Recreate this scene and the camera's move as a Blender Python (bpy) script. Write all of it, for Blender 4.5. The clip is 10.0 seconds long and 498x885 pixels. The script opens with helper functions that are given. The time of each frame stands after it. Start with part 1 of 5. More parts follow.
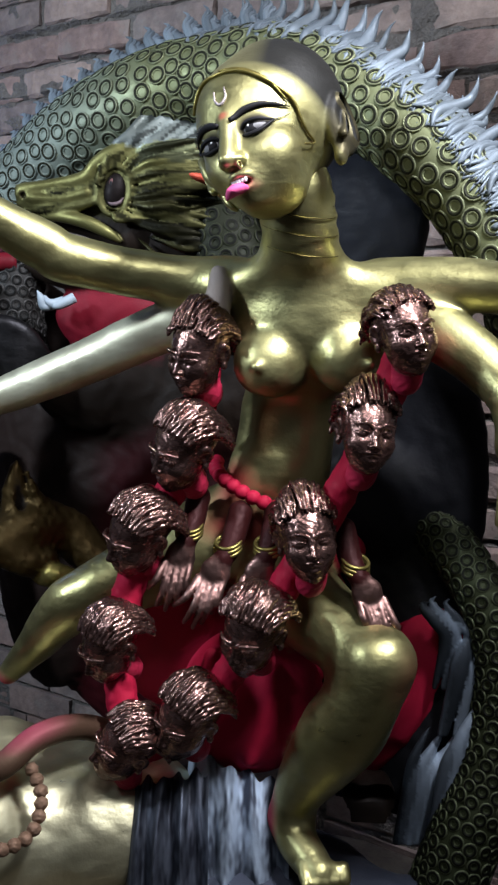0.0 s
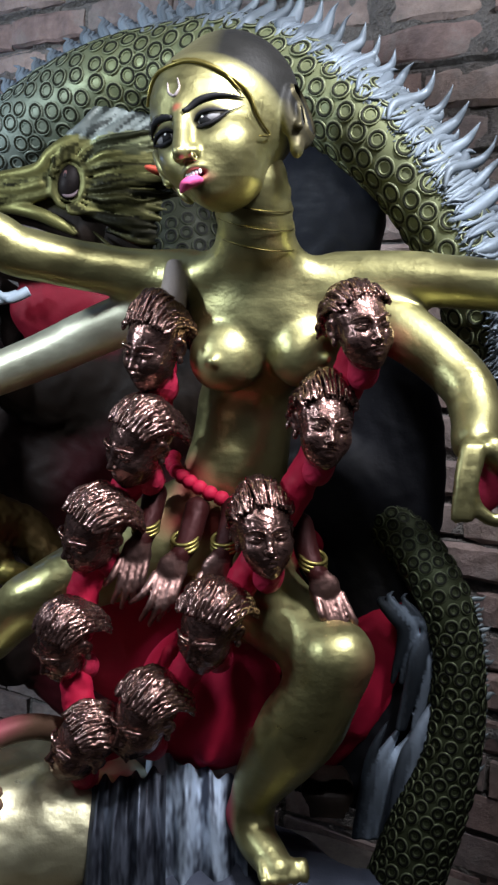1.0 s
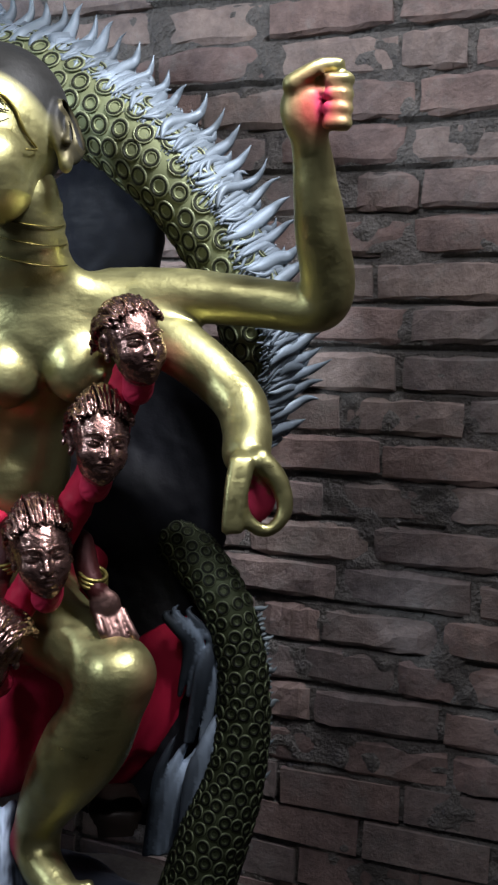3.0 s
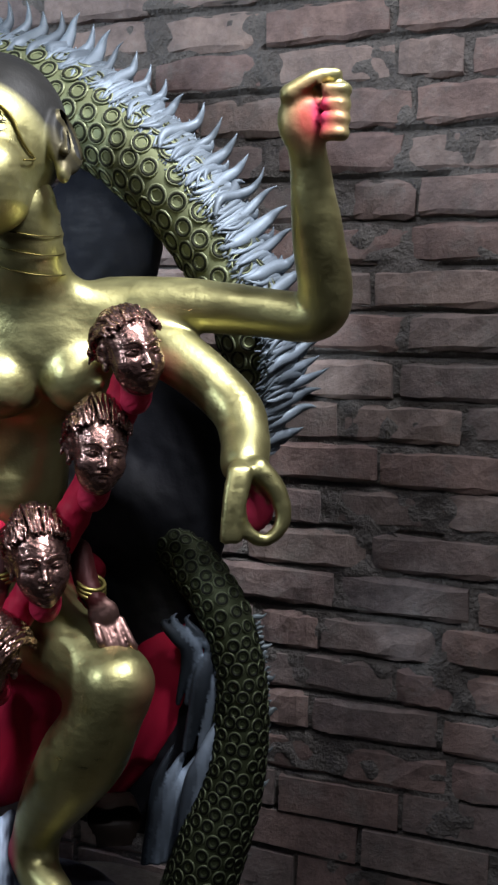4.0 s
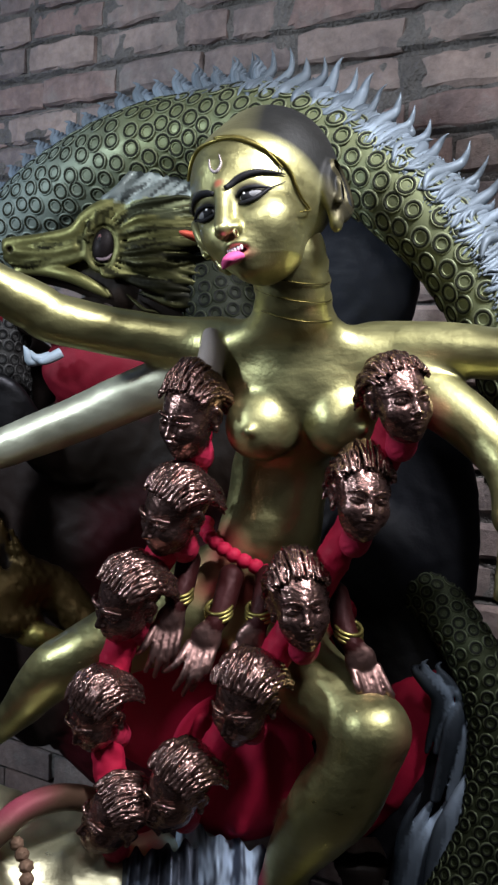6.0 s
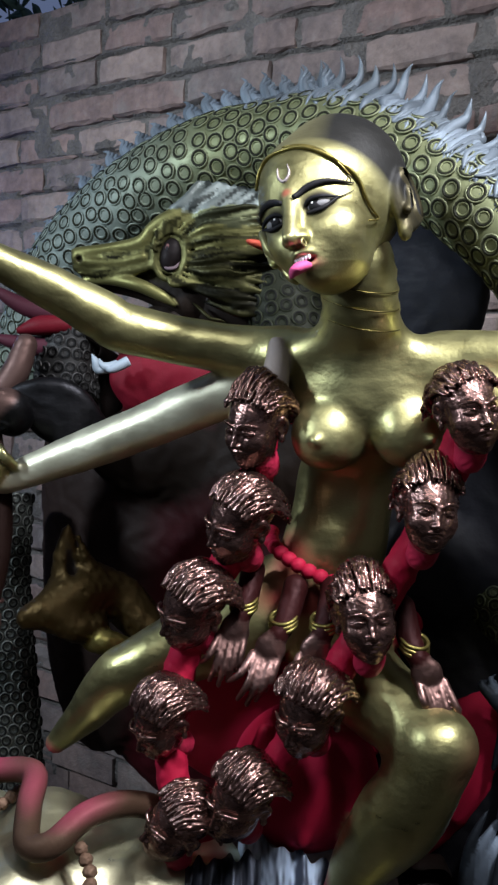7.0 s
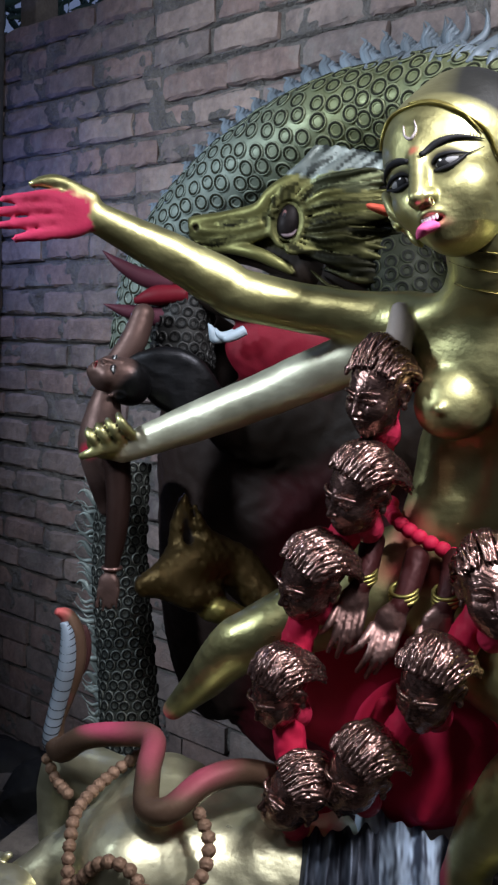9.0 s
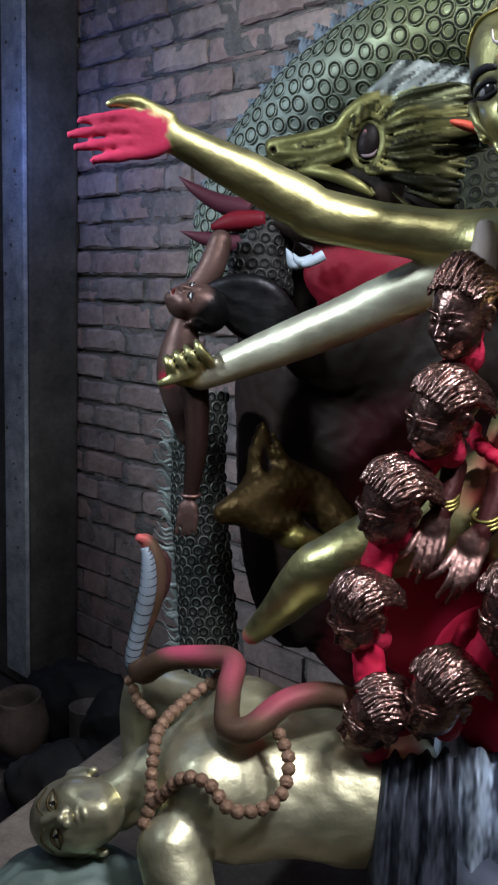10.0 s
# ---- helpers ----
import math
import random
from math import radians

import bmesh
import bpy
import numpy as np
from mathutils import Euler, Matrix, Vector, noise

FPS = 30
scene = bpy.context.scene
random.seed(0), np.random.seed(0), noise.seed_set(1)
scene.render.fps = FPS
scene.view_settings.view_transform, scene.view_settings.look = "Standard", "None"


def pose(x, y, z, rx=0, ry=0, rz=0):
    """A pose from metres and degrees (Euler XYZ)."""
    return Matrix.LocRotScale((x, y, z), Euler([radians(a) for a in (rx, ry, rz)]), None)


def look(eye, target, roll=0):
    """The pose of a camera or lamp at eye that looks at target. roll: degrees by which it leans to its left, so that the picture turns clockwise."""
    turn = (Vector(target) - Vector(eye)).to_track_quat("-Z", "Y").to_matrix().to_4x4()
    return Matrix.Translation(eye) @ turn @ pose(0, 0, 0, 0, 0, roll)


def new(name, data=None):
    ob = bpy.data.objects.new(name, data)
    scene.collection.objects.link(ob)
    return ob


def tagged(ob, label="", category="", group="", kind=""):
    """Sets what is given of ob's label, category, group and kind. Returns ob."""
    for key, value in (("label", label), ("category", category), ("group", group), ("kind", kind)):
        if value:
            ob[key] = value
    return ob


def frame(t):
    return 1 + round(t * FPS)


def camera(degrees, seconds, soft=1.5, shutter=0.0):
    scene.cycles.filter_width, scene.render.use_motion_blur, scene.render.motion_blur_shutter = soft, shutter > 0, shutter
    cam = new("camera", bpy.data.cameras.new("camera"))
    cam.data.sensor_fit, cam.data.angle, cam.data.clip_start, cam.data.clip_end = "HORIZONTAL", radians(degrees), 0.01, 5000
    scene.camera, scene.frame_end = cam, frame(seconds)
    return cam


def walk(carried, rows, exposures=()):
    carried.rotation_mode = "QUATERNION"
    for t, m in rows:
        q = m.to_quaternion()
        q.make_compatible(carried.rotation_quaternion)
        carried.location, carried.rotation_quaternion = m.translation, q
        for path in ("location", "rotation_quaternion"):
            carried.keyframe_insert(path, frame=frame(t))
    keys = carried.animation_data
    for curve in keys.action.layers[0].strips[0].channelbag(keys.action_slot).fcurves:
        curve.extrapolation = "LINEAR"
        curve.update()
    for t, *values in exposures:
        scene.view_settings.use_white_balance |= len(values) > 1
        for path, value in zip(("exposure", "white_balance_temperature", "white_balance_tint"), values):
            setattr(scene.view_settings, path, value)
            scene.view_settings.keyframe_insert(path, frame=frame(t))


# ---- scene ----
cam = camera(28.53, 10.0, soft=2.5)
PATH = [
    (0.0, 0.0, 0.0, 1.4, 0.0, -5.72, 2.04),
    (0.5, 0.0017, 0.008, 1.4002, -0.84, -5.89, 2.07),
    (1.0, 0.0083, 0.0124, 1.4003, -2.25, -5.97, 2.04),
    (1.5, 0.0265, 0.0136, 1.3975, -5.18, -5.98, 1.9),
    (2.0, 0.0356, 0.0124, 1.3944, -8.17, -5.5, 1.89),
    (2.5, 0.0547, 0.0064, 1.396, -11.1, -4.97, 2.04),
    (2.7, 0.0635, 0.0017, 1.3985, -12.05, -4.8, 2.1),
    (3.8, 0.0675, -0.002, 1.4064, -13.64, -4.42, 1.8),
    (4.0, 0.0639, -0.0001, 1.4087, -13.12, -4.4, 1.9),
    (4.5, 0.0551, 0.0062, 1.4081, -11.09, -4.27, 1.66),
    (5.0, 0.0218, 0.0222, 1.4082, -9.97, -4.69, 2.88),
    (5.5, -0.0135, 0.0381, 1.4166, -5.29, -4.23, 2.99),
    (6.0, -0.0303, 0.023, 1.4525, -1.48, -4.03, 2.3),
    (6.2, -0.0253, 0.0125, 1.4503, -0.32, -3.4, 2.45),
    (7.5, -0.041, 0.0355, 1.4602, 3.54, -4.0, 2.24),
    (8.0, -0.0464, 0.0323, 1.4604, 5.41, -3.75, 2.19),
    (8.5, -0.0513, 0.0355, 1.4545, 7.04, -4.19, 2.3),
    (9.0, -0.0574, 0.0478, 1.4409, 8.35, -5.41, 2.24),
    (9.5, -0.0658, 0.053, 1.4263, 10.62, -7.17, 2.03),
    (10.0, -0.0652, 0.0541, 1.4101, 12.61, -8.87, 1.62),
]


def eye_pose(x, y, z, yaw, pitch, lean):
    """A camera pose from its place, its yaw to the left, its pitch up and the lean of the picture."""
    return pose(x, y, z, 0, 0, yaw) @ pose(0, 0, 0, 90 + pitch) @ pose(0, 0, 0, 0, 0, lean)


walk(cam, [(row[0], eye_pose(*row[1:])) for row in PATH], [(0.0, 0.0), (4.5, 0.0), (6.0, -0.22), (8.5, -0.08), (10.0, 0.0)])

# ---- light: a dim shed at night, one bare lamp high in front, a colder one to the side ----
world = bpy.data.worlds.new("night")
world.use_nodes = True
world.node_tree.nodes["Background"].inputs[0].default_value = (0.32, 0.42, 0.75, 1)
world.node_tree.nodes["Background"].inputs[1].default_value = 0.32
scene.world = world


for at, watts, size in (((-0.22, 0.36, 2.60), 34, 0.24), ((0.92, 1.12, 2.66), 22, 0.20)):  # two unseen lamps added: soft fill in front, wash on the upper right wall
    fill = bpy.data.lights.new("lamp_fill", "POINT")
    fill.energy, fill.shadow_soft_size, fill.color = watts, size, (0.91, 0.92, 1.0)
    new("lamp_fill", fill).location = at


def flood_lamp(name, eye, target, watts, cone, blend, size, colour):
    data = bpy.data.lights.new(name, "SPOT")
    data.energy, data.spot_size, data.spot_blend, data.shadow_soft_size, data.color = watts, radians(cone), blend, size, colour
    new(name, data).matrix_world = look(eye, target)


flood_lamp("lamp_flood", (0.60, 0.70, 2.70), (-0.03, 1.6, 1.38), 330, 50, 0.9, 0.16, (0.91, 0.92, 1.0))
flood_lamp("lamp_side", (-1.65, 0.95, 2.12), (-0.52, 2.05, 1.62), 150, 84, 0.95, 0.10, (0.74, 0.86, 1.0))
glow = bpy.data.lights.new("lamp_blue", "POINT")
glow.energy, glow.shadow_soft_size, glow.color = 3.2, 0.06, (0.2, 0.32, 1.0)
new("lamp_blue", glow).location = (-1.40, 2.78, 1.85)


# ---- materials ----
def material(name):
    m = bpy.data.materials.new(name)
    m.use_nodes = True
    nt = m.node_tree
    return m, nt.nodes, nt.links, nt.nodes["Principled BSDF"]


def noise_node(nodes, links, scale, detail=4.0, rough=0.6, coord="Object"):
    tc = nodes.new("ShaderNodeTexCoord")
    n = nodes.new("ShaderNodeTexNoise")
    n.inputs["Scale"].default_value, n.inputs["Detail"].default_value, n.inputs["Roughness"].default_value = scale, detail, rough
    links.new(tc.outputs[coord], n.inputs["Vector"])
    return n


def ramp_node(nodes, links, source, stops):
    r = nodes.new("ShaderNodeValToRGB")
    while len(r.color_ramp.elements) < len(stops):
        r.color_ramp.elements.new(0.5)
    for e, (at, c) in zip(r.color_ramp.elements, stops):
        e.position, e.color = at, (*c, 1) if len(c) == 3 else c
    links.new(source, r.inputs[0])
    return r


def mix_node(nodes, links, kind, factor, a, b):
    m = nodes.new("ShaderNodeMix")
    m.data_type, m.blend_type = "RGBA", kind
    m.clamp_result = False
    for socket, value in ((m.inputs[0], factor), (m.inputs[6], a), (m.inputs[7], b)):
        if hasattr(value, "is_linked"):
            links.new(value, socket)
        elif isinstance(value, (int, float)):
            socket.default_value = value
        else:
            socket.default_value = (*value, 1)
    return m.outputs[2]


def bump_node(nodes, links, height, strength, distance, bsdf):
    b = nodes.new("ShaderNodeBump")
    b.inputs["Strength"].default_value, b.inputs["Distance"].default_value = strength, distance
    links.new(height, b.inputs["Height"])
    links.new(b.outputs[0], bsdf.inputs["Normal"])


def painted_clay(name, gloss=0.36, coarse=0.25, fine=0.12):
    """Painted clay: colour and metal content of the paint come with the mesh; brush grain and dust are laid over it."""
    m, nodes, links, bsdf = material(name)
    paint = nodes.new("ShaderNodeAttribute")
    paint.attribute_name = "paint"
    big, small = noise_node(nodes, links, 9.0, 5), noise_node(nodes, links, 140.0, 3)
    tone = ramp_node(nodes, links, big.outputs[0], [(0.3, (0.78, 0.76, 0.72)), (0.7, (1.08, 1.08, 1.08))])
    col = mix_node(nodes, links, "MULTIPLY", 1.0, paint.outputs["Color"], tone.outputs[0])
    links.new(col, bsdf.inputs["Base Color"])
    links.new(paint.outputs["Alpha"], bsdf.inputs["Metallic"])
    bsdf.inputs["Specular IOR Level"].default_value = 0.14
    rough = nodes.new("ShaderNodeMapRange")
    rough.inputs[1].default_value, rough.inputs[2].default_value = 0.3, 0.7
    rough.inputs[3].default_value, rough.inputs[4].default_value = gloss - 0.12, gloss + 0.2
    streak = noise_node(nodes, links, 26.0, 5)
    stretch = nodes.new("ShaderNodeMapping")
    stretch.inputs["Scale"].default_value = (1.0, 1.0, 3.2)
    tc = nodes.new("ShaderNodeTexCoord")
    links.new(tc.outputs["Object"], stretch.inputs[0])
    links.new(stretch.outputs[0], streak.inputs["Vector"])
    blend = nodes.new("ShaderNodeMath")
    blend.operation = "MULTIPLY_ADD"
    blend.inputs[1].default_value = 0.6
    half = nodes.new("ShaderNodeMath")
    half.operation = "MULTIPLY"
    half.inputs[1].default_value = 0.4
    links.new(big.outputs[0], half.inputs[0])
    links.new(streak.outputs[0], blend.inputs[0])
    links.new(half.outputs[0], blend.inputs[2])
    links.new(blend.outputs[0], rough.inputs[0])
    matt = nodes.new("ShaderNodeMath")
    matt.operation, matt.use_clamp = "MULTIPLY_ADD", True
    flat = nodes.new("ShaderNodeMath")
    flat.operation = "SUBTRACT"
    flat.inputs[0].default_value = 1.0
    links.new(paint.outputs["Alpha"], flat.inputs[1])
    links.new(flat.outputs[0], matt.inputs[0])
    matt.inputs[1].default_value = 0.22
    links.new(rough.outputs[0], matt.inputs[2])
    links.new(matt.outputs[0], bsdf.inputs["Roughness"])
    both = nodes.new("ShaderNodeMath")
    both.operation = "MULTIPLY_ADD"
    links.new(big.outputs[0], both.inputs[0])
    both.inputs[1].default_value = coarse / max(fine, 1e-3)
    links.new(small.outputs[0], both.inputs[2])
    bump_node(nodes, links, both.outputs[0], fine, 0.006, bsdf)
    return m


def plain(name, a, b, scale, rough, metal=0.0, bump=0.2, distance=0.01):
    m, nodes, links, bsdf = material(name)
    n, n2 = noise_node(nodes, links, scale, 6), noise_node(nodes, links, scale * 9, 4)
    tone = ramp_node(nodes, links, n.outputs[0], [(0.3, a), (0.7, b)])
    grain = ramp_node(nodes, links, n2.outputs[0], [(0.3, (0.8, 0.8, 0.8)), (0.7, (1.1, 1.1, 1.1))])
    links.new(mix_node(nodes, links, "MULTIPLY", 1.0, tone.outputs[0], grain.outputs[0]), bsdf.inputs["Base Color"])
    bsdf.inputs["Roughness"].default_value, bsdf.inputs["Metallic"].default_value = rough, metal
    bump_node(nodes, links, n2.outputs[0], bump, distance, bsdf)
    return m


def brick_material():
    m, nodes, links, bsdf = material("old_brick")
    info = nodes.new("ShaderNodeObjectInfo")
    geo = nodes.new("ShaderNodeNewGeometry")
    either = nodes.new("ShaderNodeMath")
    either.operation = "ADD"
    links.new(info.outputs["Random"], either.inputs[0])
    links.new(geo.outputs["Random Per Island"], either.inputs[1])
    wrap = nodes.new("ShaderNodeMath")
    wrap.operation = "FRACT"
    links.new(either.outputs[0], wrap.inputs[0])
    base = ramp_node(nodes, links, wrap.outputs[0], [(0.0, (0.27, 0.195, 0.18)), (0.35, (0.33, 0.24, 0.215)), (0.65, (0.24, 0.20, 0.19)), (1.0, (0.40, 0.315, 0.28))])
    n, n2, n3 = (noise_node(nodes, links, s, 6, 0.65, "Object") for s in (7.0, 38.0, 160.0))
    tc = nodes.new("ShaderNodeNewGeometry")
    for k in (n, n2, n3):
        links.new(tc.outputs["Position"], k.inputs["Vector"])
    stain = ramp_node(nodes, links, n.outputs[0], [(0.3, (0.62, 0.62, 0.64)), (0.62, (1.12, 1.08, 1.05))])
    grain = ramp_node(nodes, links, n2.outputs[0], [(0.32, (0.68, 0.68, 0.68)), (0.6, (1.1, 1.1, 1.1))])
    col = mix_node(nodes, links, "MULTIPLY", 1.0, base.outputs[0], stain.outputs[0])
    col = mix_node(nodes, links, "MULTIPLY", 0.8, col, grain.outputs[0])
    lime = ramp_node(nodes, links, n2.outputs[0], [(0.6, (0, 0, 0)), (0.75, (1, 1, 1))])
    half = nodes.new("ShaderNodeMath")
    half.operation = "MULTIPLY"
    half.inputs[1].default_value = 0.5
    links.new(lime.outputs[0], half.inputs[0])
    col = mix_node(nodes, links, "MIX", half.outputs[0], col, (0.36, 0.33, 0.3))
    smear = noise_node(nodes, links, 11.0, 7, 0.7)
    links.new(tc.outputs["Position"], smear.inputs["Vector"])
    wash = ramp_node(nodes, links, smear.outputs[0], [(0.52, (0, 0, 0)), (0.66, (0.5, 0.5, 0.5))])
    col = mix_node(nodes, links, "MIX", wash.outputs[0], col, (0.27, 0.255, 0.235))
    links.new(col, bsdf.inputs["Base Color"])
    bsdf.inputs["Roughness"].default_value = 0.88
    both = nodes.new("ShaderNodeMath")
    both.operation = "MULTIPLY_ADD"
    links.new(n2.outputs[0], both.inputs[0])
    both.inputs[1].default_value = 2.0
    links.new(n3.outputs[0], both.inputs[2])
    bump_node(nodes, links, both.outputs[0], 0.55, 0.006, bsdf)
    return m


CLAY = painted_clay("painted_clay", 0.35, 0.5, 0.10)
BRONZE = painted_clay("bronze_paint", 0.19, 0.3, 0.16)
BRICK = brick_material()
MORTAR = plain("crumbling_mortar", (0.15, 0.135, 0.125), (0.28, 0.26, 0.24), 14, 0.95, 0, 0.9, 0.02)
EARTH = plain("beaten_earth", (0.035, 0.03, 0.028), (0.075, 0.065, 0.055), 5, 0.95, 0, 0.6, 0.03)
OLDWOOD = plain("weathered_wood", (0.10, 0.085, 0.07), (0.2, 0.17, 0.14), 12, 0.85, 0, 0.4, 0.01)
TIN = plain("rusty_tin", (0.08, 0.07, 0.065), (0.16, 0.14, 0.13), 6, 0.7, 0.3, 0.3, 0.01)
TERRACOTTA = plain("terracotta", (0.06, 0.045, 0.04), (0.12, 0.09, 0.07), 20, 0.85, 0, 0.3, 0.005)
BOUNCE_GREY = plain("bounce_render", (0.36, 0.36, 0.37), (0.5, 0.5, 0.52), 5, 0.95, 0, 0.3, 0.01)
DARKPOST = plain("grimy_post", (0.035, 0.034, 0.03), (0.12, 0.115, 0.10), 7, 0.8, 0, 0.4, 0.01)
PALEWOOD = plain("weathered_pale_board", (0.20, 0.235, 0.26), (0.48, 0.52, 0.55), 16, 0.8, 0, 0.5, 0.01)

# paints: red, green, blue, metal
GOLD = (0.38, 0.36, 0.17, 0.93)
PALE_GOLD = (0.55, 0.53, 0.36, 0.85)
OLD_GOLD = (0.26, 0.22, 0.07, 0.9)
BLACK = (0.012, 0.012, 0.014, 0.0)
SCALP = (0.015, 0.015, 0.014, 0.25)
RED = (0.40, 0.011, 0.042, 0.0)
PINK = (0.5, 0.035, 0.095, 0.0)
NECK_RED = (0.42, 0.022, 0.06, 0.0)
DARK_RED = (0.2, 0.008, 0.02, 0.0)
WHITE = (0.8, 0.8, 0.82, 0.0)
SILVER = (0.20, 0.245, 0.29, 0.3)
COPPER = (0.23, 0.135, 0.12, 0.95)
GREEN = (0.165, 0.185, 0.10, 0.45)
GREEN_GREY = (0.19, 0.21, 0.125, 0.45)
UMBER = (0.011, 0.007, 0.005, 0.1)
NAVY = (0.06, 0.07, 0.10, 0.5)


# ---- modelling: clay shapes blended on a grid, tubes, rings and blades, joined into one mesh ----
def spline(points, steps=8):
    """Points with any number of columns, rounded through a Catmull-Rom curve."""
    p = np.array(points, float)
    p = np.vstack([2 * p[0] - p[1], p, 2 * p[-1] - p[-2]])
    out = []
    for a, b, c, d in zip(p, p[1:], p[2:], p[3:]):
        for t in np.arange(steps) / steps:
            out.append(0.5 * (2 * b + (c - a) * t + (2 * a - 5 * b + 4 * c - d) * t**2 + (3 * b - a - 3 * c + d) * t**3))
    out.append(p[-2])
    return np.array(out)


class Clay:
    """A solid of blended balls and limbs on a grid of cells, with paint."""

    def __init__(self, lo, hi, cell):
        self.lo, self.cell = np.array(lo, float), cell
        self.n = np.ceil((np.array(hi) - self.lo) / cell).astype(int) + 1
        self.f = np.full(self.n, 0.2, np.float32)
        self.c = np.zeros((*self.n, 4), np.float32)

    def _block(self, lo, hi, k):
        pad = k + 2.5 * self.cell
        a = np.clip(np.floor((np.array(lo) - pad - self.lo) / self.cell).astype(int), 0, self.n)
        b = np.clip(np.ceil((np.array(hi) + pad - self.lo) / self.cell).astype(int) + 1, 0, self.n)
        if (b <= a).any():
            return None, None
        sl = tuple(slice(i, j) for i, j in zip(a, b))
        axes = [self.lo[i] + self.cell * np.arange(a[i], b[i]) for i in range(3)]
        return sl, np.stack(np.meshgrid(*axes, indexing="ij"), -1).astype(np.float32)

    def _blend(self, sl, d, k, paint, cut):
        f = self.f[sl]
        if cut:
            h = np.clip(0.5 - 0.5 * (f + d) / k, 0, 1)
            self.f[sl] = f * (1 - h) - d * h + k * h * (1 - h)
        else:
            h = np.clip(0.5 + 0.5 * (f - d) / k, 0, 1)
            self.f[sl] = f * (1 - h) + d * h - k * h * (1 - h)
        if paint is not None:
            h = np.clip((h - 0.5) * 2.2 + 0.5, 0, 1)[..., None]
            self.c[sl] = self.c[sl] * (1 - h) + np.array(paint, np.float32) * h

    def ball(self, centre, radii, paint, k=0.012, turn=(0, 0, 0), cut=False):
        r = np.array(radii if hasattr(radii, "__len__") else (radii,) * 3, float)
        m = np.array(Euler([radians(a) for a in turn]).to_matrix())
        reach = np.abs(m) @ r
        sl, p = self._block(np.array(centre) - reach, np.array(centre) + reach, k)
        if sl is None:
            return self
        q = (p - np.array(centre, np.float32)) @ m.astype(np.float32)
        k0 = np.linalg.norm(q / r, axis=-1)
        k1 = np.linalg.norm(q / r**2, axis=-1) + 1e-6
        self._blend(sl, k0 * (k0 - 1) / k1, k, paint, cut)
        return self

    def limb(self, points, paint, k=0.012, steps=6, cut=False):
        """A limb through rows of x, y, z, radius."""
        s = spline(points, steps) if len(points) > 2 else np.array(points, float)
        r = np.maximum(s[:, 3], 1e-4)
        sl, p = self._block((s[:, :3] - r[:, None]).min(0), (s[:, :3] + r[:, None]).max(0), k)
        if sl is None:
            return self
        d = np.full(p.shape[:3], 1.0, np.float32)
        for a, b, ra, rb in zip(s, s[1:], r, r[1:]):
            ab = (b - a)[:3]
            q = p - a[:3].astype(np.float32)
            t = np.clip((q @ ab.astype(np.float32)) / (ab @ ab + 1e-12), 0, 1).astype(np.float32)
            one = np.linalg.norm(q - t[..., None] * ab.astype(np.float32), axis=-1) - (ra + (rb - ra) * t)
            d = np.minimum(d, one)
        self._blend(sl, d, k, paint, cut)
        return self

    def ripple(self, amount, size, seed=1):
        """Uneven hand-made surface."""
        x, y, z = np.meshgrid(*[(self.lo[i] + self.cell * np.arange(self.n[i]) + 0.37 * seed).astype(np.float32) for i in range(3)], indexing="ij", sparse=True)
        w = 2 * np.pi / size
        x2, y2, z2 = x + 0.35 * size * np.sin(w * 0.61 * z + seed), y + 0.35 * size * np.sin(w * 0.53 * x), z + 0.35 * size * np.sin(w * 0.57 * y)
        g = np.sin(w * (x2 + 0.4 * y2)) + np.sin(w * 1.3 * (y2 - 0.5 * z2)) + np.sin(w * 1.1 * (z2 + 0.3 * x2)) * np.sin(w * 0.7 * x2 + 1)
        self.f += (amount * g / 3).astype(np.float32)
        return self

    def chunk(self):
        """The surface as points, four-cornered faces and paint."""
        f = self.f
        s = f < 0
        n = np.array(f.shape)
        count = sum(s[i : n[0] - 1 + i, j : n[1] - 1 + j, k : n[2] - 1 + k].astype(np.int8) for i in (0, 1) for j in (0, 1) for k in (0, 1))
        cells = np.argwhere((count > 0) & (count < 8))
        index = np.full(n - 1, -1, np.int32)
        index[tuple(cells.T)] = np.arange(len(cells))
        total, weight = np.zeros((len(cells), 3)), np.zeros(len(cells))
        corner = [(i, j, k) for i in (0, 1) for j in (0, 1) for k in (0, 1)]
        for a in corner:
            for axis in range(3):
                if a[axis]:
                    continue
                b = list(a)
                b[axis] = 1
                va, vb = f[tuple((cells + a).T)], f[tuple((cells + b).T)]
                cross = (va < 0) != (vb < 0)
                t = np.where(cross, va / np.where(cross, va - vb, 1), 0)
                at = np.tile(np.array(a, float), (len(cells), 1))
                at[:, axis] = t
                total += at * cross[:, None]
                weight += cross
        v = self.lo + self.cell * (cells + total / weight[:, None])
        near = np.minimum(np.round(cells + total / weight[:, None]).astype(int), n - 1)
        col = self.c[tuple(near.T)]
        quads = []
        for axis in range(3):
            u, w = (axis + 1) % 3, (axis + 2) % 3
            lo = [slice(None)] * 3
            hi = [slice(None)] * 3
            lo[axis], hi[axis] = slice(0, -1), slice(1, None)
            change = s[tuple(lo)] != s[tuple(hi)]
            e = np.argwhere(change)
            e = e[(e[:, u] > 0) & (e[:, w] > 0) & (e[:, u] < n[u] - 1) & (e[:, w] < n[w] - 1)]
            inside = s[tuple(e.T)]
            ring = []
            for du, dw in ((1, 1), (0, 1), (0, 0), (1, 0)):
                q = e.copy()
                q[:, u] -= du
                q[:, w] -= dw
                ring.append(index[tuple(q.T)])
            q = np.stack(ring, 1)
            q[~inside] = q[~inside][:, ::-1]
